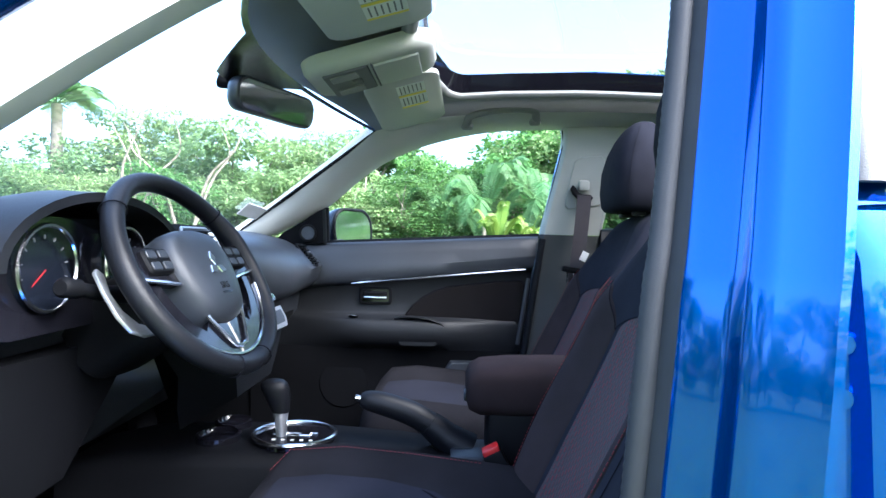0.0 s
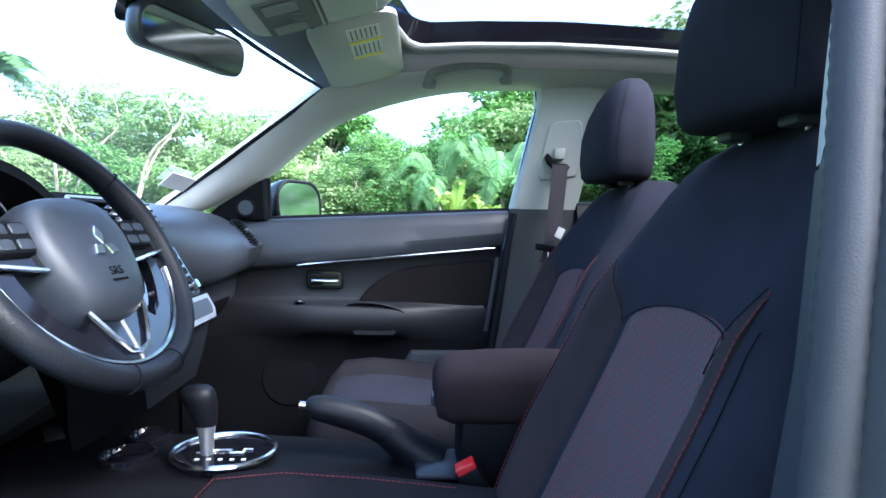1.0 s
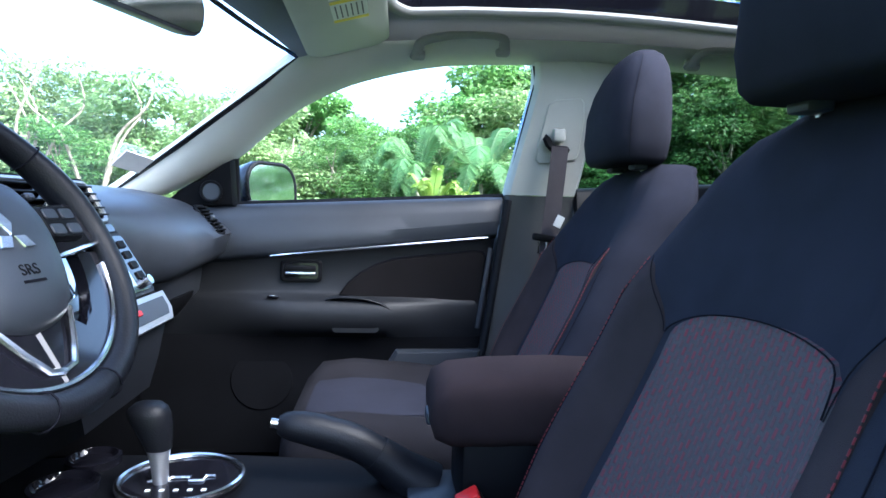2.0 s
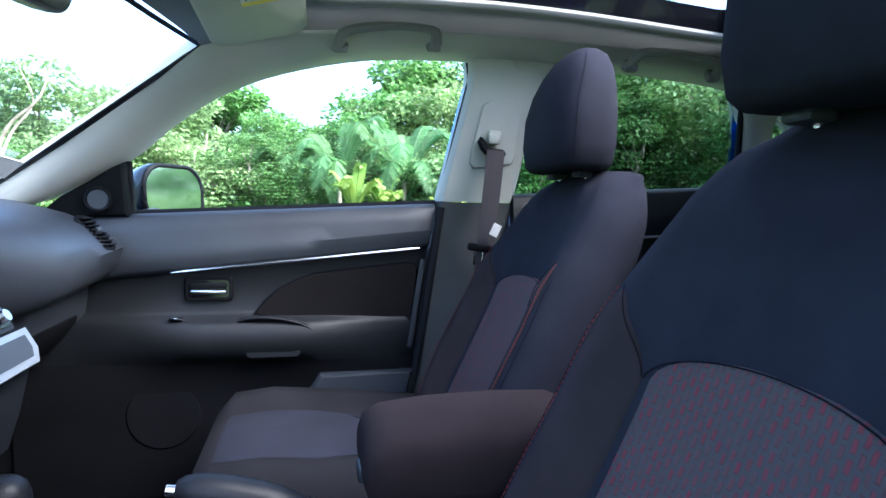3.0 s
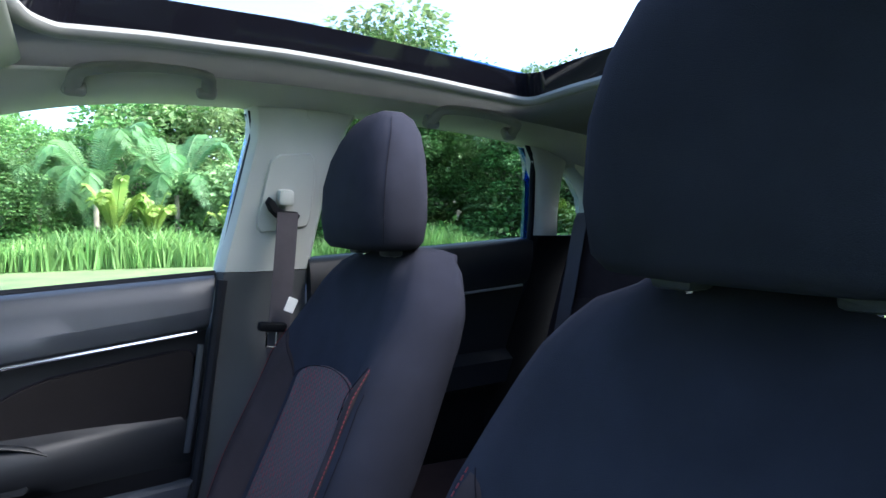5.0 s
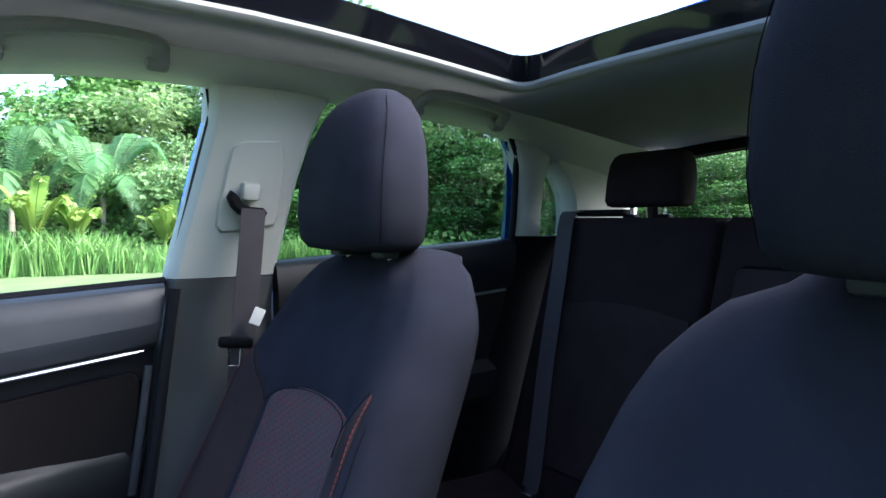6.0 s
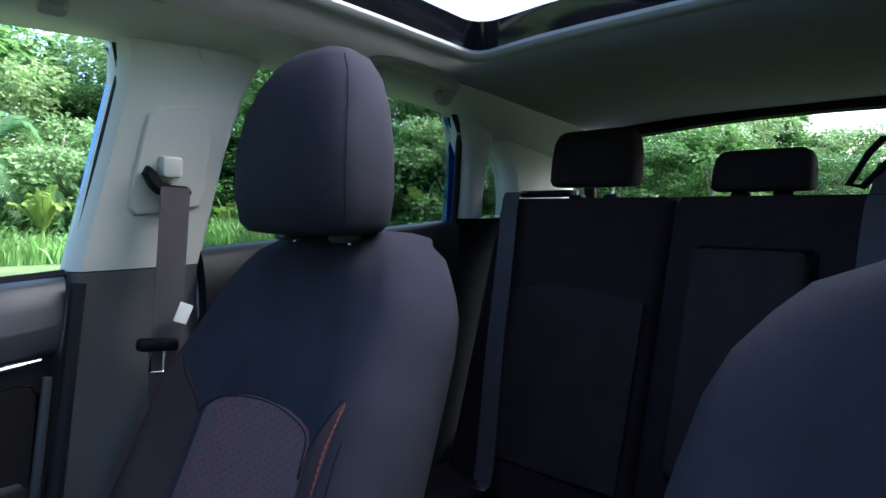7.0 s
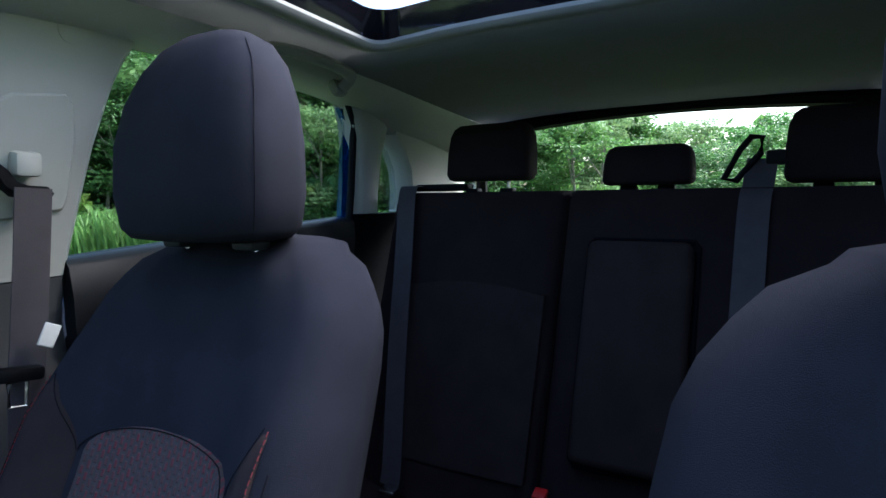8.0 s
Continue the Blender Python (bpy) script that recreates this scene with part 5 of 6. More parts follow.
# ---- belts ----
def webbing(points, width=0.046, across=(1, 0, 0)):
    """A flat belt along points."""
    a = Vector(across)
    pts = spline(points, 5)
    rows = []
    for i, p in enumerate(pts):
        t = (pts[min(i + 1, len(pts) - 1)] - pts[max(i - 1, 0)]).normalized()
        side = (a - t * a.dot(t)).normalized() * width / 2
        n = t.cross(side).normalized() * 0.0012
        rows.append([p - side - n, p - side + n, p + side + n, p + side - n])
    return loft(rows)


for s in (1, -1):
    belt = thing("seat_belt", (0.80, s * 0.62, 0.40), "grey-brown front seat belt hanging from the pale pillar", "seat belt", "front belts")
    plate_o = [(0.752, 1.168), (0.80, 1.172), (0.855, 1.182), (0.862, 1.20), (0.868, 1.29), (0.862, 1.335), (0.852, 1.345), (0.785, 1.338), (0.765, 1.325), (0.745, 1.22), (0.742, 1.18)]
    part("height_slide", plate(plate_o, lambda u, v, w: (u + 0.014, s * (side_y(v) - 0.018 - w), v - 0.008), 0.006, 0.004), M_CREAM, belt, "pale adjuster plate")
    part("cap", tube([(0.873, s * (side_y(1.425) - 0.012), 1.426), (0.873, s * (side_y(1.425) - 0.0215), 1.424)], [0.021, 0.020], 24), M_CREAM, belt, "round pale cover cap")
    part("peg", rbox((0.812, s * (side_y(1.24) - 0.034), 1.238), (0.034, 0.028, 0.034), 0.007, 2, (6 * s, 0, 0)), M_CREAM, belt, "pale adjuster knob")
    ringp = [(0.775, 1.238), (0.782, 1.232), (0.790, 1.216), (0.812, 1.208), (0.835, 1.207), (0.842, 1.198), (0.835, 1.186), (0.812, 1.190), (0.790, 1.194), (0.776, 1.208), (0.768, 1.226)]
    part("guide_loop", plate(ringp, lambda u, v, w: (u, s * (side_y(1.22) - 0.036 - w), v), 0.016, 0.005), M_PLASTIC2, belt, "black guide loop")
    part("webbing", webbing([(0.812, s * 0.632, 1.205), (0.806, s * 0.640, 1.10), (0.795, s * 0.648, 0.96), (0.785, s * 0.652, 0.80), (0.775, s * 0.655, 0.60), (0.77, s * 0.66, 0.40)]), M_BELT, belt, "flat grey-brown webbing")
    part("tongue", rbox((0.775, s * 0.630, 0.960), (0.062, 0.020, 0.020), 0.006, 2, (0, 8, 0)), M_PLASTIC2, belt, "black belt tongue")
    part("tongue_plate", tube([(0.762, s * 0.626, 0.951), (0.760, s * 0.626, 0.920), (0.780, s * 0.626, 0.917), (0.783, s * 0.626, 0.949)], 0.003, 6), M_CHROME, belt, "steel tongue plate")
    part("tag", rbox((0.814, s * 0.624, 1.005), (0.022, 0.003, 0.032), 0.001, 1, (0, 25, 0)), M_WHITE, belt, "white printed tag")
rbelt = thing("rear_belt", (1.5, 0.56, 0.58), "grey-brown rear seat belt lying over the backrest", "seat belt", "rear belts")
part("webbing", webbing([(1.735, 0.605, 1.205), (1.70, 0.604, 1.212), (1.665, 0.600, 1.19), (1.60, 0.572, 1.03), (1.525, 0.545, 0.82), (1.455, 0.515, 0.60), (1.44, 0.515, 0.54)], 0.050, (0, 1, 0)), M_BELT, rbelt, "flat grey-brown webbing")
part("guide", rbox((1.735, 0.53, 1.208), (0.05, 0.15, 0.018), 0.006, 2), M_PLASTIC2, rbelt, "black belt guide")
part("anchor", rbox((1.43, 0.50, 0.54), (0.05, 0.04, 0.012), 0.004, 2), M_CHROME, rbelt)
lbelt = thing("rear_belt", (1.5, -0.2, 0.58), "dark rear belt with a triangular guide loop", "seat belt", "rear belts")
part("webbing", webbing([(1.72, -0.195, 1.25), (1.685, -0.19, 1.20), (1.645, -0.185, 1.15), (1.56, -0.18, 0.92), (1.475, -0.17, 0.66), (1.44, -0.17, 0.55)], 0.054, (0, 1, 0)), M_BELT, lbelt, "flat webbing")
part("guide_loop", tube([(1.70, -0.128, 1.212), (1.712, -0.155, 1.268), (1.715, -0.175, 1.294), (1.715, -0.194, 1.292), (1.712, -0.192, 1.262), (1.70, -0.150, 1.208)], 0.0065, 8, closed=True), M_PLASTIC2, lbelt, "black triangular loop")
part("guide_arm", rbox((1.72, -0.235, 1.252), (0.02, 0.07, 0.03), 0.006, 2), M_PLASTIC2, lbelt)

# ---- overhead ----
def roof_pose(x, y, drop):
    dz = (headliner_z(x + 0.02, y) - headliner_z(x - 0.02, y)) / 0.04
    dy = (headliner_z(x, y + 0.02) - headliner_z(x, y - 0.02)) / 0.04
    n = Vector((-dz, -dy, 1)).normalized()
    ax = Vector((1, 0, dz)).normalized()
    ay = n.cross(ax)
    m = Matrix((ax, ay, n)).transposed().to_4x4()
    return Matrix.Translation((x, y, headliner_z(x, y) - drop)) @ m


def sun_visor(s):
    v = thing("sun_visor", (0.24, s * 0.36, 1.44), "pale grey sun visor with yellow and white warning label, folded up", "sun visor", "sun visors")
    m = roof_pose(0.25, s * 0.365, 0.024)
    rings = []
    for k, w in ((0.94, -0.011), (1.0, -0.006), (1.0, 0.006), (0.94, 0.011)):
        rings.append([tuple(m @ Vector((u * k, q * k, w))) for u, q in rounded(0.20, 0.385, 0.045, 6)])
    part("panel", loft(rings), M_CREAM, v, "", 50)
    for q0, ww, mt in ((0.0, 0.07, M_WHITE), (0.042, 0.012, M_YELLOW), (-0.042, 0.012, M_YELLOW), (-0.085, 0.06, M_WHITE)):
        b = rbox((0.02, q0 - s * 0.04, -0.0116), (0.075, ww, 0.0008), 0, 1)
        for q in b.verts:
            q.co = m @ q.co
        part("label", b, mt, v, "printed warning label")
        if mt is M_WHITE:
            for k in range(6):
                b = rbox((-0.008 + 0.011 * k, q0 - s * 0.04, -0.0123), (0.003, ww * 0.8, 0.0004), 0, 1)
                for q in b.verts:
                    q.co = m @ q.co
                part("print_line", b, M_INK, v)
    b = rbox((-0.075, -s * 0.175, 0.004), (0.022, 0.05, 0.016), 0.005, 2)
    for q in b.verts:
        q.co = m @ q.co
    part("clip", b, M_PLASTIC, v, "visor clip")
    return v


sun_visor(1)
sun_visor(-1)
oc = thing("overhead_console", (0.2, 0.01, 1.46), "pale grey overhead console with map lamps and glasses box", "overhead console")
m = roof_pose(0.20, 0.005, 0.016)


def put(bm, mm=None):
    for q in bm.verts:
        q.co = (mm or m) @ q.co
    return bm


rings = []
for k, w in ((1.0, 0.012), (1.0, -0.008), (0.94, -0.022), (0.80, -0.028)):
    rings.append([(u * k, q * k, w) for u, q in rounded(0.29, 0.215, 0.05, 6)])
part("housing", put(loft(rings)), M_CREAM, oc, "pale grey console shell", 50)
part("lamp_panel", put(rbox((-0.055, 0, -0.029), (0.10, 0.165, 0.006), 0.003, 1)), M_INK, oc, "grey lamp panel")
for s in (1, -1):
    part("lamp_lens", put(rbox((-0.062, s * 0.050, -0.033), (0.060, 0.040, 0.004), 0.002, 1)), M_LINER, oc, "frosted lamp lens")
    part("lamp_switch", put(rbox((-0.040, s * 0.012, -0.034), (0.022, 0.016, 0.006), 0.002, 1)), M_INK, oc, "dark lamp switch")
    part("microphone_slot", put(rbox((0.10, s * 0.05, -0.020), (0.018, 0.03, 0.008), 0.002, 1)), M_INK, oc)
part("glasses_box", put(rbox((0.055, 0, -0.028), (0.10, 0.15, 0.012), 0.005, 2)), M_CREAM, oc, "closed glasses box")
part("box_groove", put(tube([(0.002, -0.085, -0.030), (0.002, 0.085, -0.030)], 0.002, 5)), M_INK, oc)

mirror = thing("rear_view_mirror", (-0.05, 0.0, 1.36), "dark grey interior mirror hanging from the windscreen", "mirror")
mm = Matrix.Translation((-0.016, 0.010, 1.346)) @ pose(0, 0, 0, 0, 6, -22)
rings = []
for k, w in ((0.86, -0.030), (0.96, -0.022), (1.0, -0.008), (1.0, 0.006), (0.97, 0.010)):
    rings.append([tuple(mm @ Vector((w, u * k, q * (k if k > 0.9 else 0.75)))) for u, q in rounded(0.265, 0.074, 0.030, 6)])
part("housing", loft(rings), M_DARKMIRROR, mirror, "black mirror shell", 50)
part("glass", plate(rounded(0.252, 0.062, 0.026, 6), lambda u, v, w: tuple(mm @ Vector((0.0095 + w, u, v))), 0.002), M_MIRROR, mirror, "mirror glass")
part("stem", tube([tuple(mm @ Vector((-0.025, 0, 0))), (-0.10, 0.0, 1.385), (-0.135, 0.0, 1.40)], [0.012, 0.013, 0.024], 10), M_PLASTIC2, mirror, "black mirror stem")


def grab_handle(x0, x1, s, low=0.0):
    g = thing("grab_handle", ((x0 + x1) / 2, s * 0.57, 1.42), "pale grey grab handle folded against the roof rail", "grab handle", "grab handles")
    zz = lambda x: curve_at([(p[0], p[2]) for p in RAIL_IN], x) * 0.5 + curve_at([(p[0], p[2]) for p in RAIL_OUT], x) * 0.5 + 0.018 - low
    yy = 0.562 - 0.4 * low
    pts = [(x0 - 0.004, s * (yy + 0.020), zz(x0) - 0.026), (x0 + 0.002, s * (yy - 0.004), zz(x0) - 0.016), (x0 + 0.018, s * (yy - 0.030), zz(x0) + 0.002), ((x0 + x1) / 2, s * (yy - 0.036), zz((x0 + x1) / 2) + 0.006),
           (x1 - 0.018, s * (yy - 0.030), zz(x1) + 0.002), (x1 - 0.002, s * (yy - 0.004), zz(x1) - 0.016), (x1 + 0.004, s * (yy + 0.020), zz(x1) - 0.026)]
    part("grip", tube(spline(pts, 4), 0.0135, 10, flat=0.8), M_LINER, g)
    for x in (x0 + 0.004, x1 - 0.004):
        part("foot", rbox((x, s * (yy + 0.012), zz(x) - 0.020), (0.036, 0.022, 0.034), 0.008, 2, (-32 * s, 0, 0)), M_LINER, g)
    return g


grab_handle(0.42, 0.64, 1)
grab_handle(1.13, 1.37, 1, 0.016)
grab_handle(1.13, 1.37, -1, 0.016)

# ---- outside mirror of the passenger door ----
om = thing("door_mirror", (0.0, 0.86, 1.02), "dark glossy door mirror outside the passenger window", "door mirror")
mm2 = Matrix.Translation((-0.005, 0.935, 1.076)) @ pose(0, 0, 0, 0, -5, -30)
rings = []
for k, w in ((0.45, -0.095), (0.75, -0.08), (0.93, -0.05), (1.0, -0.015), (1.0, 0.004), (0.96, 0.010)):
    rings.append([tuple(mm2 @ Vector((w, u * k, q * k))) for u, q in rounded(0.225, 0.168, 0.066, 7)])
# Near-black in place of body blue: the shell's shade is in its colour.
part("housing", loft(rings), M_BAND, om, "glossy mirror shell, shade in its colour", 50)
part("surround", tube([tuple(mm2 @ Vector((0.008, u, q))) for u, q in rounded(0.212, 0.156, 0.062, 7)], 0.007, 6, closed=True), M_PLASTIC2, om, "black surround")
part("glass", plate(rounded(0.200, 0.144, 0.058, 7), lambda u, v, w: tuple(mm2 @ Vector((0.009 + w, u, v))), 0.002), M_MIRROR, om, "mirror glass")
part("foot", tube([(-0.03, 0.76, 1.01), (-0.03, 0.86, 1.02)], [0.03, 0.024], 10), M_PLASTIC2, om, "black mirror foot")


# ---- driver's door opening: seal, blue centre pillar, rear door edge ----
def seal_line(dx=0.02, dy=0.0):
    return [(0.491 + dx, -0.884 + dy, 0.30), (0.503 + dx, -0.889 + dy, 0.70), (0.514 + dx, -0.887 + dy, 0.86), (0.521 + dx, -0.885 + dy, 0.945), (0.528 + dx, -0.879 + dy, 1.013),
            (0.536 + dx, -0.870 + dy, 1.065), (0.561 + dx, -0.831 + dy, 1.26), (0.576 + dx, -0.784 + dy, 1.42), (0.551 + dx, -0.729 + dy, 1.485)]


def evenly(points, step):
    """The same line with points at even steps."""
    out, left = [points[0]], step
    for a, b in zip(points, points[1:]):
        length, done = (b - a).length, 0.0
        while length - done >= left:
            done += left
            out.append(lerp(a, b, done / length))
            left = step
        left -= length - done
    return out


opening = thing("door_seal", (0.56, -0.80, 0.40), "ribbed dark grey rubber door seal along the blue pillar", "door seal")
sl = evenly(spline(seal_line(), 8), 0.0042)
part("bulb", tube(sl, [0.0102 + 0.0006 * (k % 2) for k in range(len(sl))], 8), M_SEAL, opening, "ribbed rubber bulb", 60)
part("flange", thick([[(p.x + 0.003, p.y - 0.006, p.z), (p.x + 0.005, p.y - 0.012, p.z), (p.x + 0.008, p.y - 0.020, p.z), (p.x + 0.012, p.y - 0.027, p.z)] for p in spline(seal_line(), 6)], (0.008, 0.006, 0)), M_SEAL, opening, "flat rubber flange")
sec = [(0.010, -0.024), (0.016, -0.034), (0.030, -0.045), (0.034, -0.050), (0.036, -0.060), (0.041, -0.068), (0.050, -0.073), (0.066, -0.080), (0.078, -0.090), (0.084, -0.090), (0.088, -0.080), (0.090, -0.048), (0.10, -0.036), (0.15, -0.032)]
rows = []
for p in spline(seal_line(), 6):
    wide = 1.0 + 0.15 * max(0.9 - p.z, 0)
    rows.append([(p.x + a * wide, p.y + b, p.z) for a, b in sec])
bm = thick(rows, (0.01, 0.03, 0))
tagged(solo("pillar_outer", bm, M_BLUE, kind="structure", angle=30), "glossy metallic blue pillar of the driver's door opening", "car body")
for z0, z1, material, lab in ((0.30, 1.072, M_PLASTIC, "dark grey side of the pillar facing the driver's door"), (1.076, 1.45, M_CREAM, "pale grey side of the pillar facing the driver's door")):
    rows = []
    for k in range(7):
        z = lerp(z0, z1, k / 6)
        edge = curve_at([(p[2], p[0]) for p in seal_line()], z), curve_at([(p[2], p[1]) for p in seal_line()], z)
        front = curve_at([(r[0], r[1]) for r in B_LOW + B_TOP], z) - 0.045
        y = -(side_y(max(z, 1.0)) - 0.012)
        rows.append([(front + 0.05, y + 0.002, z), (front + 0.012, y - 0.004, z), (front, y - 0.025, z), (lerp(front, edge[0], 0.6), lerp(y, edge[1], 0.6), z), (edge[0] + 0.008, edge[1] + 0.012, z)])
    tagged(solo("pillar_side_trim", thick(rows, (0.02, -0.006, 0)), material, kind="structure"), lab, "pillar trim")
rear_leaf = thing("rear_door", (1.1, -0.91, 0.40), "closed blue rear door with grey window sash and hinge", "car door")
rings = []
for z, y, x0 in [(0.36, -0.86, 0.690), (0.45, -0.915, 0.688), (0.60, -0.935, 0.685), (0.80, -0.938, 0.676), (0.95, -0.934, 0.670), (1.04, -0.925, 0.666), (1.075, -0.910, 0.662), (1.09, -0.88, 0.665)]:
    rings.append([(x0 + 0.012, y + 0.05, z), (x0, y + 0.035, z), (x0 - 0.004, y + 0.016, z), (x0 + 0.003, y + 0.004, z), (x0 + 0.018, y, z), (0.95, y - 0.012, z), (1.35, y - 0.008, z), (1.55, y, z), (1.55, y + 0.06, z)])
part("skin", loft(rings), M_BLUE, rear_leaf, "blue door skin", 35)
def sash_y(z):
    return curve_at([(p[2], p[1]) for p in seal_line()], z) - 0.056


levels = [1.094 + 0.036 * k for k in range(10)]
part("sash", thick([[(0.663, sash_y(z) + 0.012, z), (0.664, sash_y(z), z), (0.668, sash_y(z) - 0.003, z), (0.682, sash_y(z) - 0.003, z), (0.686, sash_y(z), z)] for z in levels], (0.004, 0.012, 0)), M_GREYTRIM, rear_leaf, "satin grey window sash")
pane = part("pane", thick([[(x, sash_y(z) + 0.004, z) for x in (0.686, 0.95, 1.25, 1.52)] for z in levels], (0, 0.004, 0)), M_PANE, rear_leaf, "door pane, sky reflection in its colour")
part("sill_strip", tube([(0.690, -0.906, 1.094), (0.85, -0.912, 1.100), (1.3, -0.912, 1.116), (1.53, -0.905, 1.124)], 0.009, 8), M_CHROME, rear_leaf, "bright sill strip")
hinge = part("hinge", plate([(0.965 + q * 0.85, u) for u, q in rounded(0.036, 0.085, 0.010)], lambda z, u, w: (0.667 + u * 0.9, -0.898 - u * 0.3 - w, z), 0.008, 0.002), M_BLUE, rear_leaf, "blue painted hinge")
for z in (0.984, 0.947):
    part("bolt", tube([(0.663, -0.904, z), (0.661, -0.920, z)], [0.009, 0.0075], 8), M_BLUE, hinge, "bolt head")
    part("washer", tube([(0.664, -0.902, z), (0.663, -0.911, z)], 0.012, 16), M_BLUE, hinge)
sill = rbox((0.1, -0.86, 0.30), (1.1, 0.20, 0.12), 0.03, 3)
tagged(solo("door_sill", sill, M_BLUE, kind="structure"), "blue door sill of the driver's opening", "door sill")
apil = tube([(-0.40, -0.88, 0.30), (-0.40, -0.88, 0.95), (-0.32, -0.84, 1.06), (0.0, -0.78, 1.30), (0.2, -0.75, 1.42), (0.56, -0.745, 1.51)], 0.03, 10)
tagged(solo("pillar_front_skin", apil, M_BLUE, kind="structure"), "blue painted edge of the driver's door opening", "car body")


# ---- trees ----
rng = np.random.default_rng(7)


def leaf_mesh(name, centres, sizes, material, count, leaf=0.11, droop=0.35, seed=1, shape=1.0):
    """Many small leaves round clump centres, in layered sprays, as one mesh."""
    g = np.random.default_rng(seed)
    n = count
    which = g.integers(0, len(centres), n)
    c, s = np.array(centres)[which], np.array(sizes)[which]
    d = g.normal(size=(n, 3))
    d /= np.linalg.norm(d, axis=1)[:, None]
    r = g.uniform(0.35, 1.0, n) ** 0.5
    pos = c + d * r[:, None] * s
    pos[:, 2] = np.round(pos[:, 2] / 0.16) * 0.16 * 0.55 + pos[:, 2] * 0.45
    out = d.copy()
    out[:, 2] = 0
    out += g.normal(scale=0.35, size=(n, 3))
    out[:, 2] -= droop * g.uniform(0.2, 1.4, n)
    out /= np.linalg.norm(out, axis=1)[:, None]
    up = np.tile([0, 0, 1.0], (n, 1)) + g.normal(scale=0.45, size=(n, 3))
    side = np.cross(out, up)
    side /= np.linalg.norm(side, axis=1)[:, None]
    ll = leaf * g.uniform(0.6, 1.5, n)[:, None]
    w = ll * 0.30 * shape
    nrm = np.cross(side, out)
    a, b = pos, pos + out * ll * 0.5 + side * w + nrm * ll * 0.06
    e, f = pos + out * ll, pos + out * ll * 0.5 - side * w + nrm * ll * 0.06
    verts = np.stack([a, b, e, f], 1).reshape(-1, 3)
    faces = np.arange(4 * n).reshape(-1, 4)
    me = bpy.data.meshes.new(name)
    me.from_pydata(verts.tolist(), [], faces.tolist())
    me.materials.append(material)
    return me


def tree(height, spread, material, seed, leaves=11000, leaf=0.115, low=0.12, trunk=0.09):
    """A broadleaf tree: trunk with limbs, crown of layered sprays."""
    g = np.random.default_rng(seed)
    t = thing("tree", (0, 0, 0), "", "tree")
    bm = bmesh.new()
    lean = g.normal(scale=0.12, size=2)
    top = Vector((lean[0] * height * 0.5, lean[1] * height * 0.5, height * 0.8))
    stem = spline([(0, 0, -0.1), (lean[0] * 0.4, -lean[1] * 0.3, height * 0.3), tuple(top)], 5)
    tube(stem, [trunk * (1 - 0.75 * k / (len(stem) - 1)) for k in range(len(stem))], 8, bm=bm)
    centres, sizes = [], []
    for k in range(26):
        z = height * g.uniform(low, 0.97)
        h = (z / height - low) / (1 - low)
        reach = spread * (0.55 + 0.75 * math.sin(math.pi * min(h * 0.85 + 0.12, 1))) * 0.62
        a = g.uniform(0, 2 * math.pi)
        rr = reach * g.uniform(0.35, 1.05)
        c = Vector((rr * math.cos(a), rr * math.sin(a), z))
        centres.append(tuple(c))
        q = g.uniform(0.26, 0.46) * spread * 0.72
        sizes.append((q * 1.25, q * 1.25, q * 0.55))
        if k % 2 == 0:
            base = lerp(Vector((0, 0, 0)), top, min(max(h * 0.8, 0.15), 0.95))
            mid = lerp(base, c, 0.55) + Vector((0, 0, 0.1))
            tube([base, mid, c], [trunk * 0.35, trunk * 0.22, trunk * 0.08], 5, bm=bm)
    part("trunk", bm, M_BARK, t, "grey trunk and limbs")
    crown = new("crown", leaf_mesh("crown", centres, sizes, material, leaves, leaf, seed=seed))
    crown.parent = t
    return t


def frond(bm, base, direction, length, rise, width, leaflets, hang=0.5, thin=0.018, fat=0.055):
    """One feather leaf: an arched rib with leaflets to both sides."""
    d = Vector(direction).normalized()
    side = d.cross(Vector((0, 0, 1))).normalized()
    pts = []
    for k in range(9):
        f = k / 8
        pts.append(Vector(base) + d * length * f * (1 - 0.25 * f) + Vector((0, 0, rise * math.sin(f * 1.9) - hang * f ** 2.4)))
    tube(pts, [thin * (1 - 0.8 * k / 8) for k in range(9)], 4, bm=bm)
    for k in range(leaflets):
        f = 0.10 + 0.88 * k / leaflets
        i = min(int(f * 8), 7)
        p = lerp(pts[i], pts[i + 1], f * 8 - i)
        ahead = (pts[i + 1] - pts[i]).normalized()
        ln = width * (math.sin(math.pi * min(f * 0.86 + 0.12, 1)) ** 0.7)
        for s in (1, -1):
            tip = p + side * s * ln * 0.8 + ahead * ln * 0.55 + Vector((0, 0, -0.28 * ln))
            mid = lerp(p, tip, 0.5) + Vector((0, 0, 0.06 * ln))
            e = ahead * max(ln * fat, 0.010)
            bm.faces.new([bm.verts.new(q) for q in (p - e, mid - e * 1.3, tip, mid + e * 1.3, p + e)])


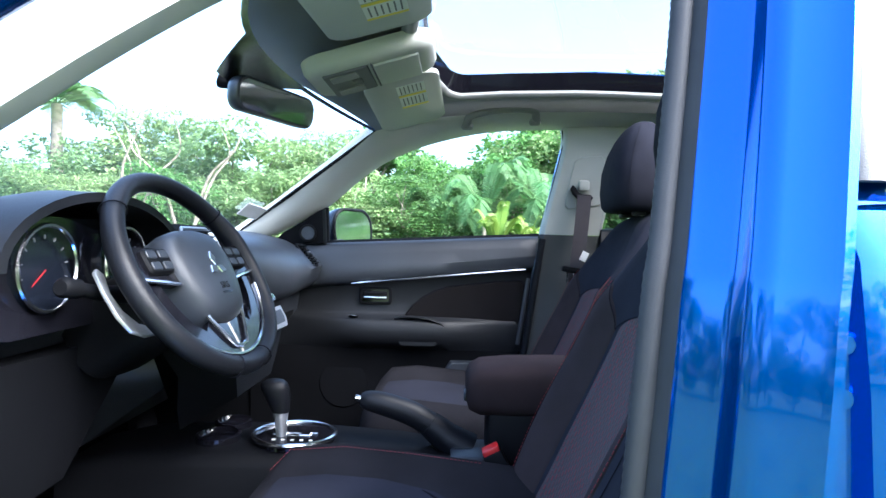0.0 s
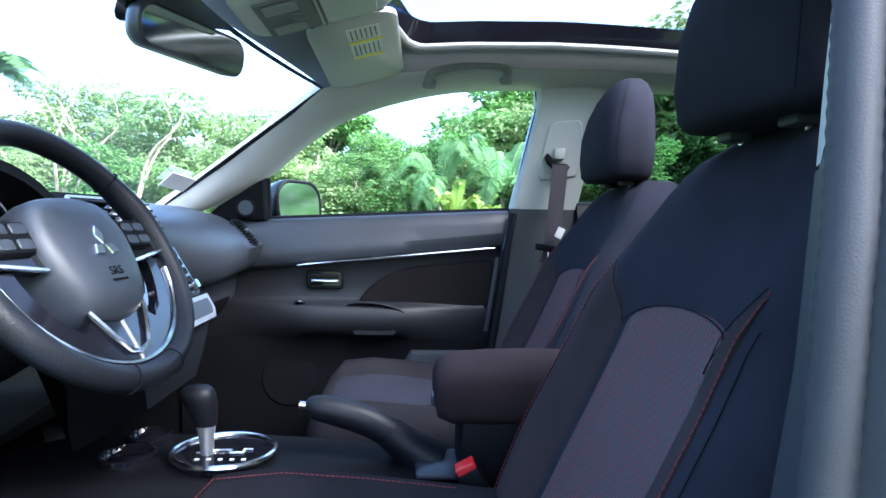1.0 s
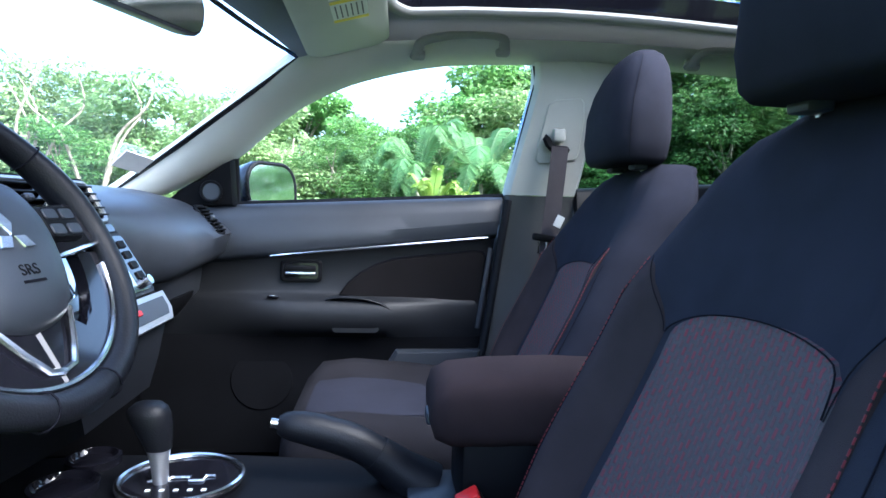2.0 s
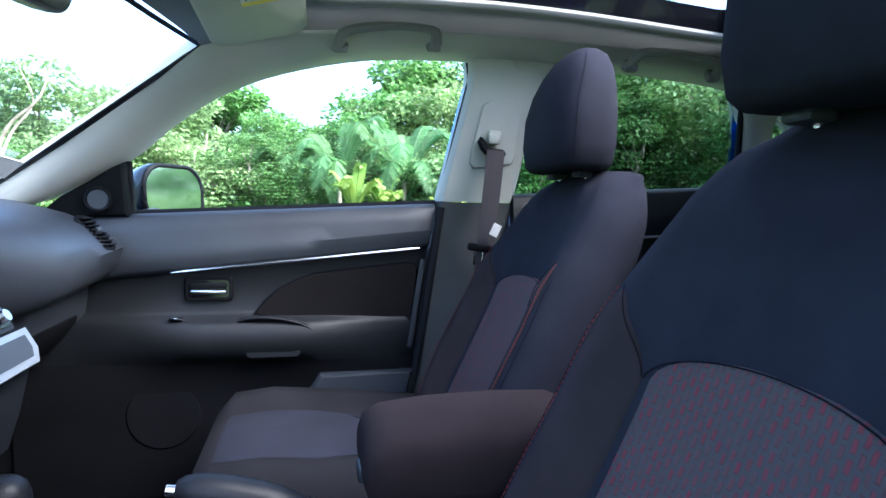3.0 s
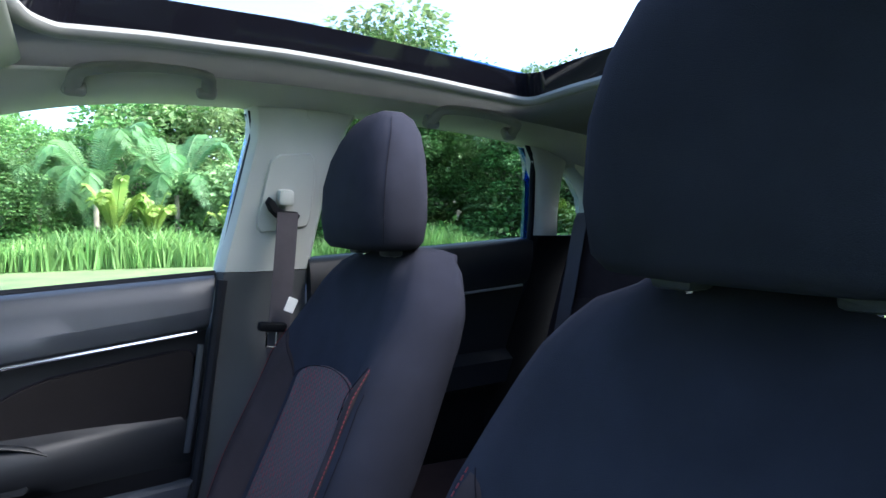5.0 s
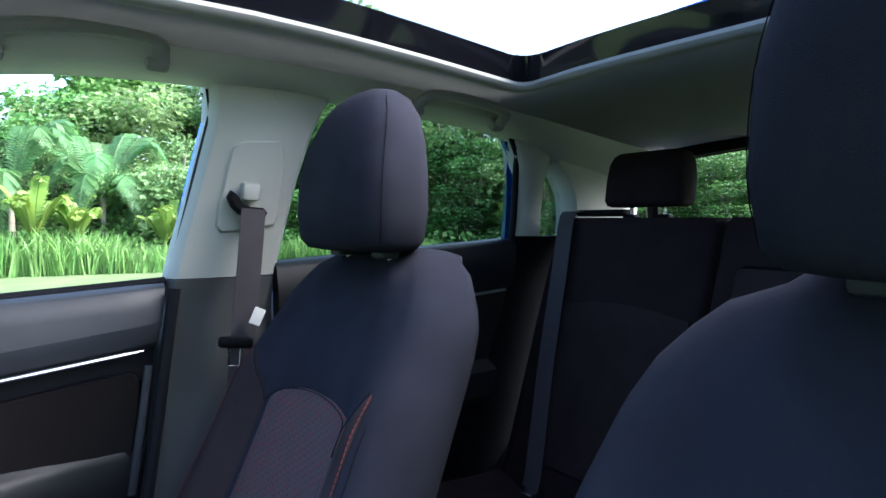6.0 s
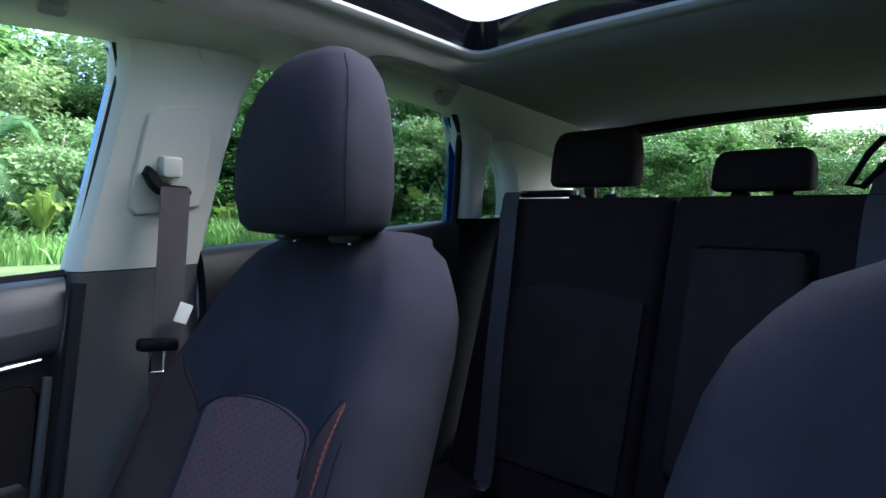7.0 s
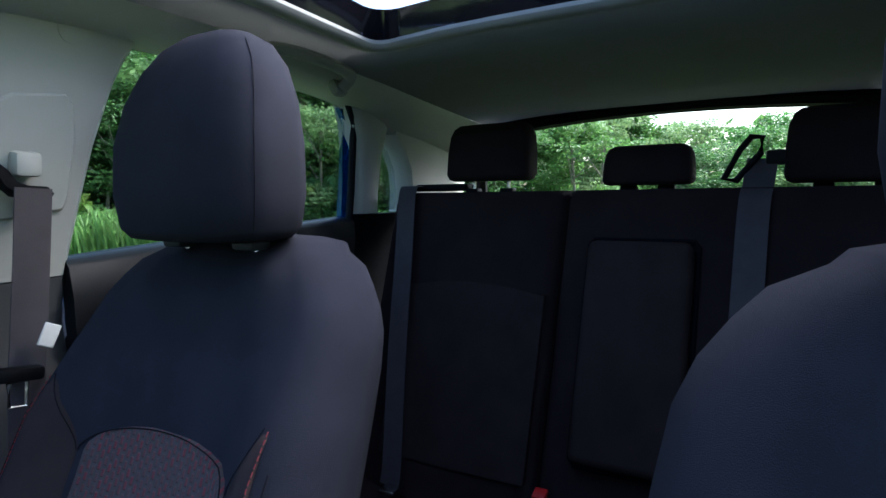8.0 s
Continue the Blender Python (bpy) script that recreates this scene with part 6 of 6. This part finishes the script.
def palm(height, count, length, seed, trunk=0.16, rise=0.9, material=None, width=0.5, pale=False):
    g = np.random.default_rng(seed)
    t = thing("palm", (0, 0, 0), "", "palm")
    bm = tube([(0, 0, -0.1), (0.03, 0, height * 0.5), (0, 0.02, height)], [trunk * 1.15, trunk, trunk * 0.8], 12)
    part("trunk", bm, M_BARK, t, "ringed grey palm trunk")
    for k in range(count):
        a = 2 * math.pi * k / count + g.uniform(-0.2, 0.2)
        b2 = bmesh.new()
        frond(b2, (0, 0, height), (math.cos(a), math.sin(a), 0), length * g.uniform(0.8, 1.1), rise * g.uniform(0.4, 1.3), width, 40, hang=g.uniform(0.5, 1.3) * length * 0.45, fat=0.032)
        part("frond", b2, material or M_PALM, t)
    return t


def banana(height, seed, count=9):
    """Broad upright leaves from one clump."""
    g = np.random.default_rng(seed)
    t = thing("banana_plant", (0, 0, 0), "", "banana plant")
    part("stem", tube([(0, 0, -0.1), (0, 0, height * 0.45)], [0.07, 0.045], 8), M_GRASS, t, "green stem")
    for k in range(count):
        a = 2 * math.pi * k / count + g.uniform(-0.3, 0.3)
        d = Vector((math.cos(a), math.sin(a), 0))
        L = height * g.uniform(0.5, 0.8)
        b2 = bmesh.new()
        frond(b2, (0, 0, height * 0.38), d, L * g.uniform(0.25, 0.8), L * g.uniform(0.75, 1.05), height * 0.115, 24, hang=L * g.uniform(0.05, 0.5), thin=0.02, fat=0.17)
        part("leaf", b2, M_BANANA, t)
    return t


LABEL_TREE = {0: "leafy green broadleaf tree at the edge of the lawn", 1: "pale green broadleaf tree with thin grey trunk", 2: "dark green dense tree behind the lawn"}
makers = [tree(4.2, 2.3, M_LEAF, 11), tree(4.6, 2.2, M_LEAF2, 12, leaf=0.11), tree(5.2, 2.6, M_LEAF3, 13, leaves=12000), tree(4.0, 2.4, M_LEAF, 14, leaf=0.15), tree(3.4, 2.2, M_LEAF2, 15, low=0.05)]
kinds = [0, 1, 2, 0, 1]
used = [False] * len(makers)


def put_tree(i, x, y, scale=1.0, turn=0.0, rise=1.0):
    m = pose(x, y, 0, 0, 0, turn)
    t = makers[i] if not used[i] else copy_thing(makers[i], m)
    used[i] = True
    t.matrix_basis = m @ Matrix.Diagonal((scale, scale, scale * rise, 1))
    tagged(t, LABEL_TREE[kinds[i]], "tree", "trees round the lawn")
    return t


def skyline(deg):
    """Angle of the treetops over the horizon, in degrees, by the way from the car: 0 is the passenger's side, 90 the tail."""
    return curve_at([(-75, 7.5), (-37, 7.5), (-31, 9.0), (-28, 11.5), (-19, 10.8), (-13, 12), (-8, 10), (-4, 11.3), (1, 8.6), (3, 8), (5.5, 9.8), (9, 12.0), (13, 14), (24, 14), (27, 18), (30, 18), (33, 14), (55, 14), (66, 12.5), (74, 10.0), (79, 7.2), (96, 6.4), (105, 9), (130, 14)], deg)


for ring, (dist, step, share) in enumerate(((18.2, 8.5, 0.62), (21.0, 7.0, 0.9), (25.0, 5.5, 0.98))):
    a = -78.0
    while a < 128:
        aa = a + rng.uniform(-2.0, 2.0)
        d = dist + rng.uniform(-1.0, 1.0) + (2.0 if aa > 70 else 0) + (1.4 if aa < -25 else 0)
        i = int(rng.integers(0, 5))
        if 20 < aa < 65 and rng.uniform() < 0.6:
            i = 2
        # Paler kinds towards the windscreen put its haze into the leaf colour.
        if aa < -8 and rng.uniform() < 0.55:
            i = (1, 4)[int(rng.integers(0, 2))]
        h = 1.1 + d * math.tan(radians(skyline(aa))) * share * rng.uniform(0.9, 1.06)
        base_h = (4.2, 4.6, 5.2, 4.0, 3.4)[i]
        wide = max(h / base_h, 0.8)
        put_tree(i, d * math.sin(radians(aa)), d * math.cos(radians(aa)), wide, rng.uniform(0, 360), h / base_h / wide)
        a += step
# far side, behind the camera: unseen trees added for reflections in paint and mirrors
for k in range(13):
    aa = 140 + 11.5 * k
    put_tree(int(rng.integers(0, 5)), 22 * math.sin(radians(aa)), 22 * math.cos(radians(aa)), 1.35 + 0.4 * rng.uniform(), rng.uniform(0, 360))

far_wood = new("far_wood", leaf_mesh("far_wood", [(32 * math.sin(radians(a)), 32 * math.cos(radians(a)), 1.9) for a in range(-80, 131, 3)], [(2.1, 2.1, 2.5)] * 71, M_LEAF3, 26000, 0.56, seed=5, shape=1.6))
tagged(far_wood, "dense dark wood closing the view behind the trees", "wood", kind="stuff")
under = new("undergrowth", leaf_mesh("undergrowth", [((17.0 + (a % 3) * 0.7) * math.sin(radians(a)), (17.0 + (a % 3) * 0.7) * math.cos(radians(a)), 0.40) for a in range(-78, 129, 2)], [(0.95, 0.95, 0.75)] * 104, M_LEAF, 36000, 0.18, seed=6))
tagged(under, "low leafy undergrowth along the lawn's edge", "undergrowth", kind="stuff")

# tall grass in front of the passenger window
g = np.random.default_rng(9)
n = 5200
ang = np.radians(g.uniform(-14, 42, n))
dd = g.uniform(14.6, 16.2, n)
base = np.stack([dd * np.sin(ang), dd * np.cos(ang), np.zeros(n)], 1)
hgt = g.uniform(0.5, 1.15, n)[:, None] * (0.75 + 0.25 * np.sin(ang * 14))[:, None]
lean = g.normal(scale=0.28, size=(n, 3))
lean[:, 2] = 1
tip = base + lean * hgt
mid = base + lean * hgt * 0.55 * np.array([0.6, 0.6, 1.15])
sd = g.normal(size=(n, 3))
sd[:, 2] = 0
sd /= np.linalg.norm(sd, axis=1)[:, None]
sd *= 0.021
verts = np.stack([base - sd, mid - sd, tip, mid + sd, base + sd], 1).reshape(-1, 3)
me = bpy.data.meshes.new("tall_grass")
me.from_pydata(verts.tolist(), [], np.arange(5 * n).reshape(-1, 5).tolist())
me.materials.append(M_GRASS)
tagged(new("tall_grass", me), "tall pale green grass at the lawn's edge", "grass", kind="stuff")

# palms and banana plants
royal = palm(4.9, 13, 2.0, 3, trunk=0.17, rise=0.8, width=0.55)
royal.matrix_basis = pose(-14.0, 19.6, 0) @ Matrix.Diagonal((1.35, 1.35, 1.14, 1))
tagged(royal, "tall royal palm with a pale trunk and feathery crown", "palm", "palms")
r2 = copy_thing(royal, pose(-18.2, 19.4, 0, 0, 0, 70))
r2.scale = (1.35, 1.35, 0.98)
low_palm = palm(1.35, 15, 2.6, 4, trunk=0.09, rise=1.35, width=0.55)
low_palm.matrix_basis = pose(1.2, 17.0, 0) @ Matrix.Diagonal((0.8, 0.8, 1.35, 1))
tagged(low_palm, "low feathery green palm among the trees", "palm", "palms")
for x, y, s, r in ((2.3, 12.5, 1.1, 40), (3.3, 12.6, 0.85, 80), (0.0, 12.9, 0.85, 130), (9.9, 8.3, 0.7, 20), (14.0, 6.5, 0.8, 10)):
    q = copy_thing(low_palm, pose(1.38 * x, 1.38 * y, 0, 0, 0, r))
    q.scale = (0.8 * s, 0.8 * s, 1.2 * s)
ban = banana(2.0, 21, 11)
ban.matrix_basis = pose(1.5, 15.2, 0) @ Matrix.Diagonal((1.1, 1.1, 1.0, 1))
tagged(ban, "yellow-green banana plant with broad upright leaves", "banana plant", "banana plants")
for x, y, s, r in ((1.7, 11.3, 0.85, 60), (3.0, 10.9, 0.8, 100), (9.0, 8.3, 0.9, 30), (6.0, 10.6, 0.7, 220)):
    q = copy_thing(ban, pose(1.38 * x, 1.38 * y, 0, 0, 0, r))
    q.scale = (1.1 * s, 1.1 * s, s)
# bare forked trees beside the windscreen view
for x, y, sd in ((-7.6, 16.0, 1), (-9.2, 15.6, 2)):
    g = np.random.default_rng(sd)
    bare = thing("bare_tree", (x, y, 0), "thin pale tree with forked bare limbs", "tree", "trees round the lawn")
    for k in range(4):
        a = g.uniform(0, 6.28)
        pts = spline([(x, y, 0), (x + 0.3 * math.cos(a), y + 0.25 * math.sin(a), 1.3), (x + 0.8 * math.cos(a), y + 0.8 * math.sin(a), 2.7), (x + 1.6 * math.cos(a), y + 0.9 * math.sin(a), 3.5), (x + 1.8 * math.cos(a + 0.3), y + 1.0 * math.sin(a), 4.4)], 4)
        part("limb", tube(pts, [0.07 * (1 - 0.85 * j / (len(pts) - 1)) for j in range(len(pts))], 6), M_BARK, bare)
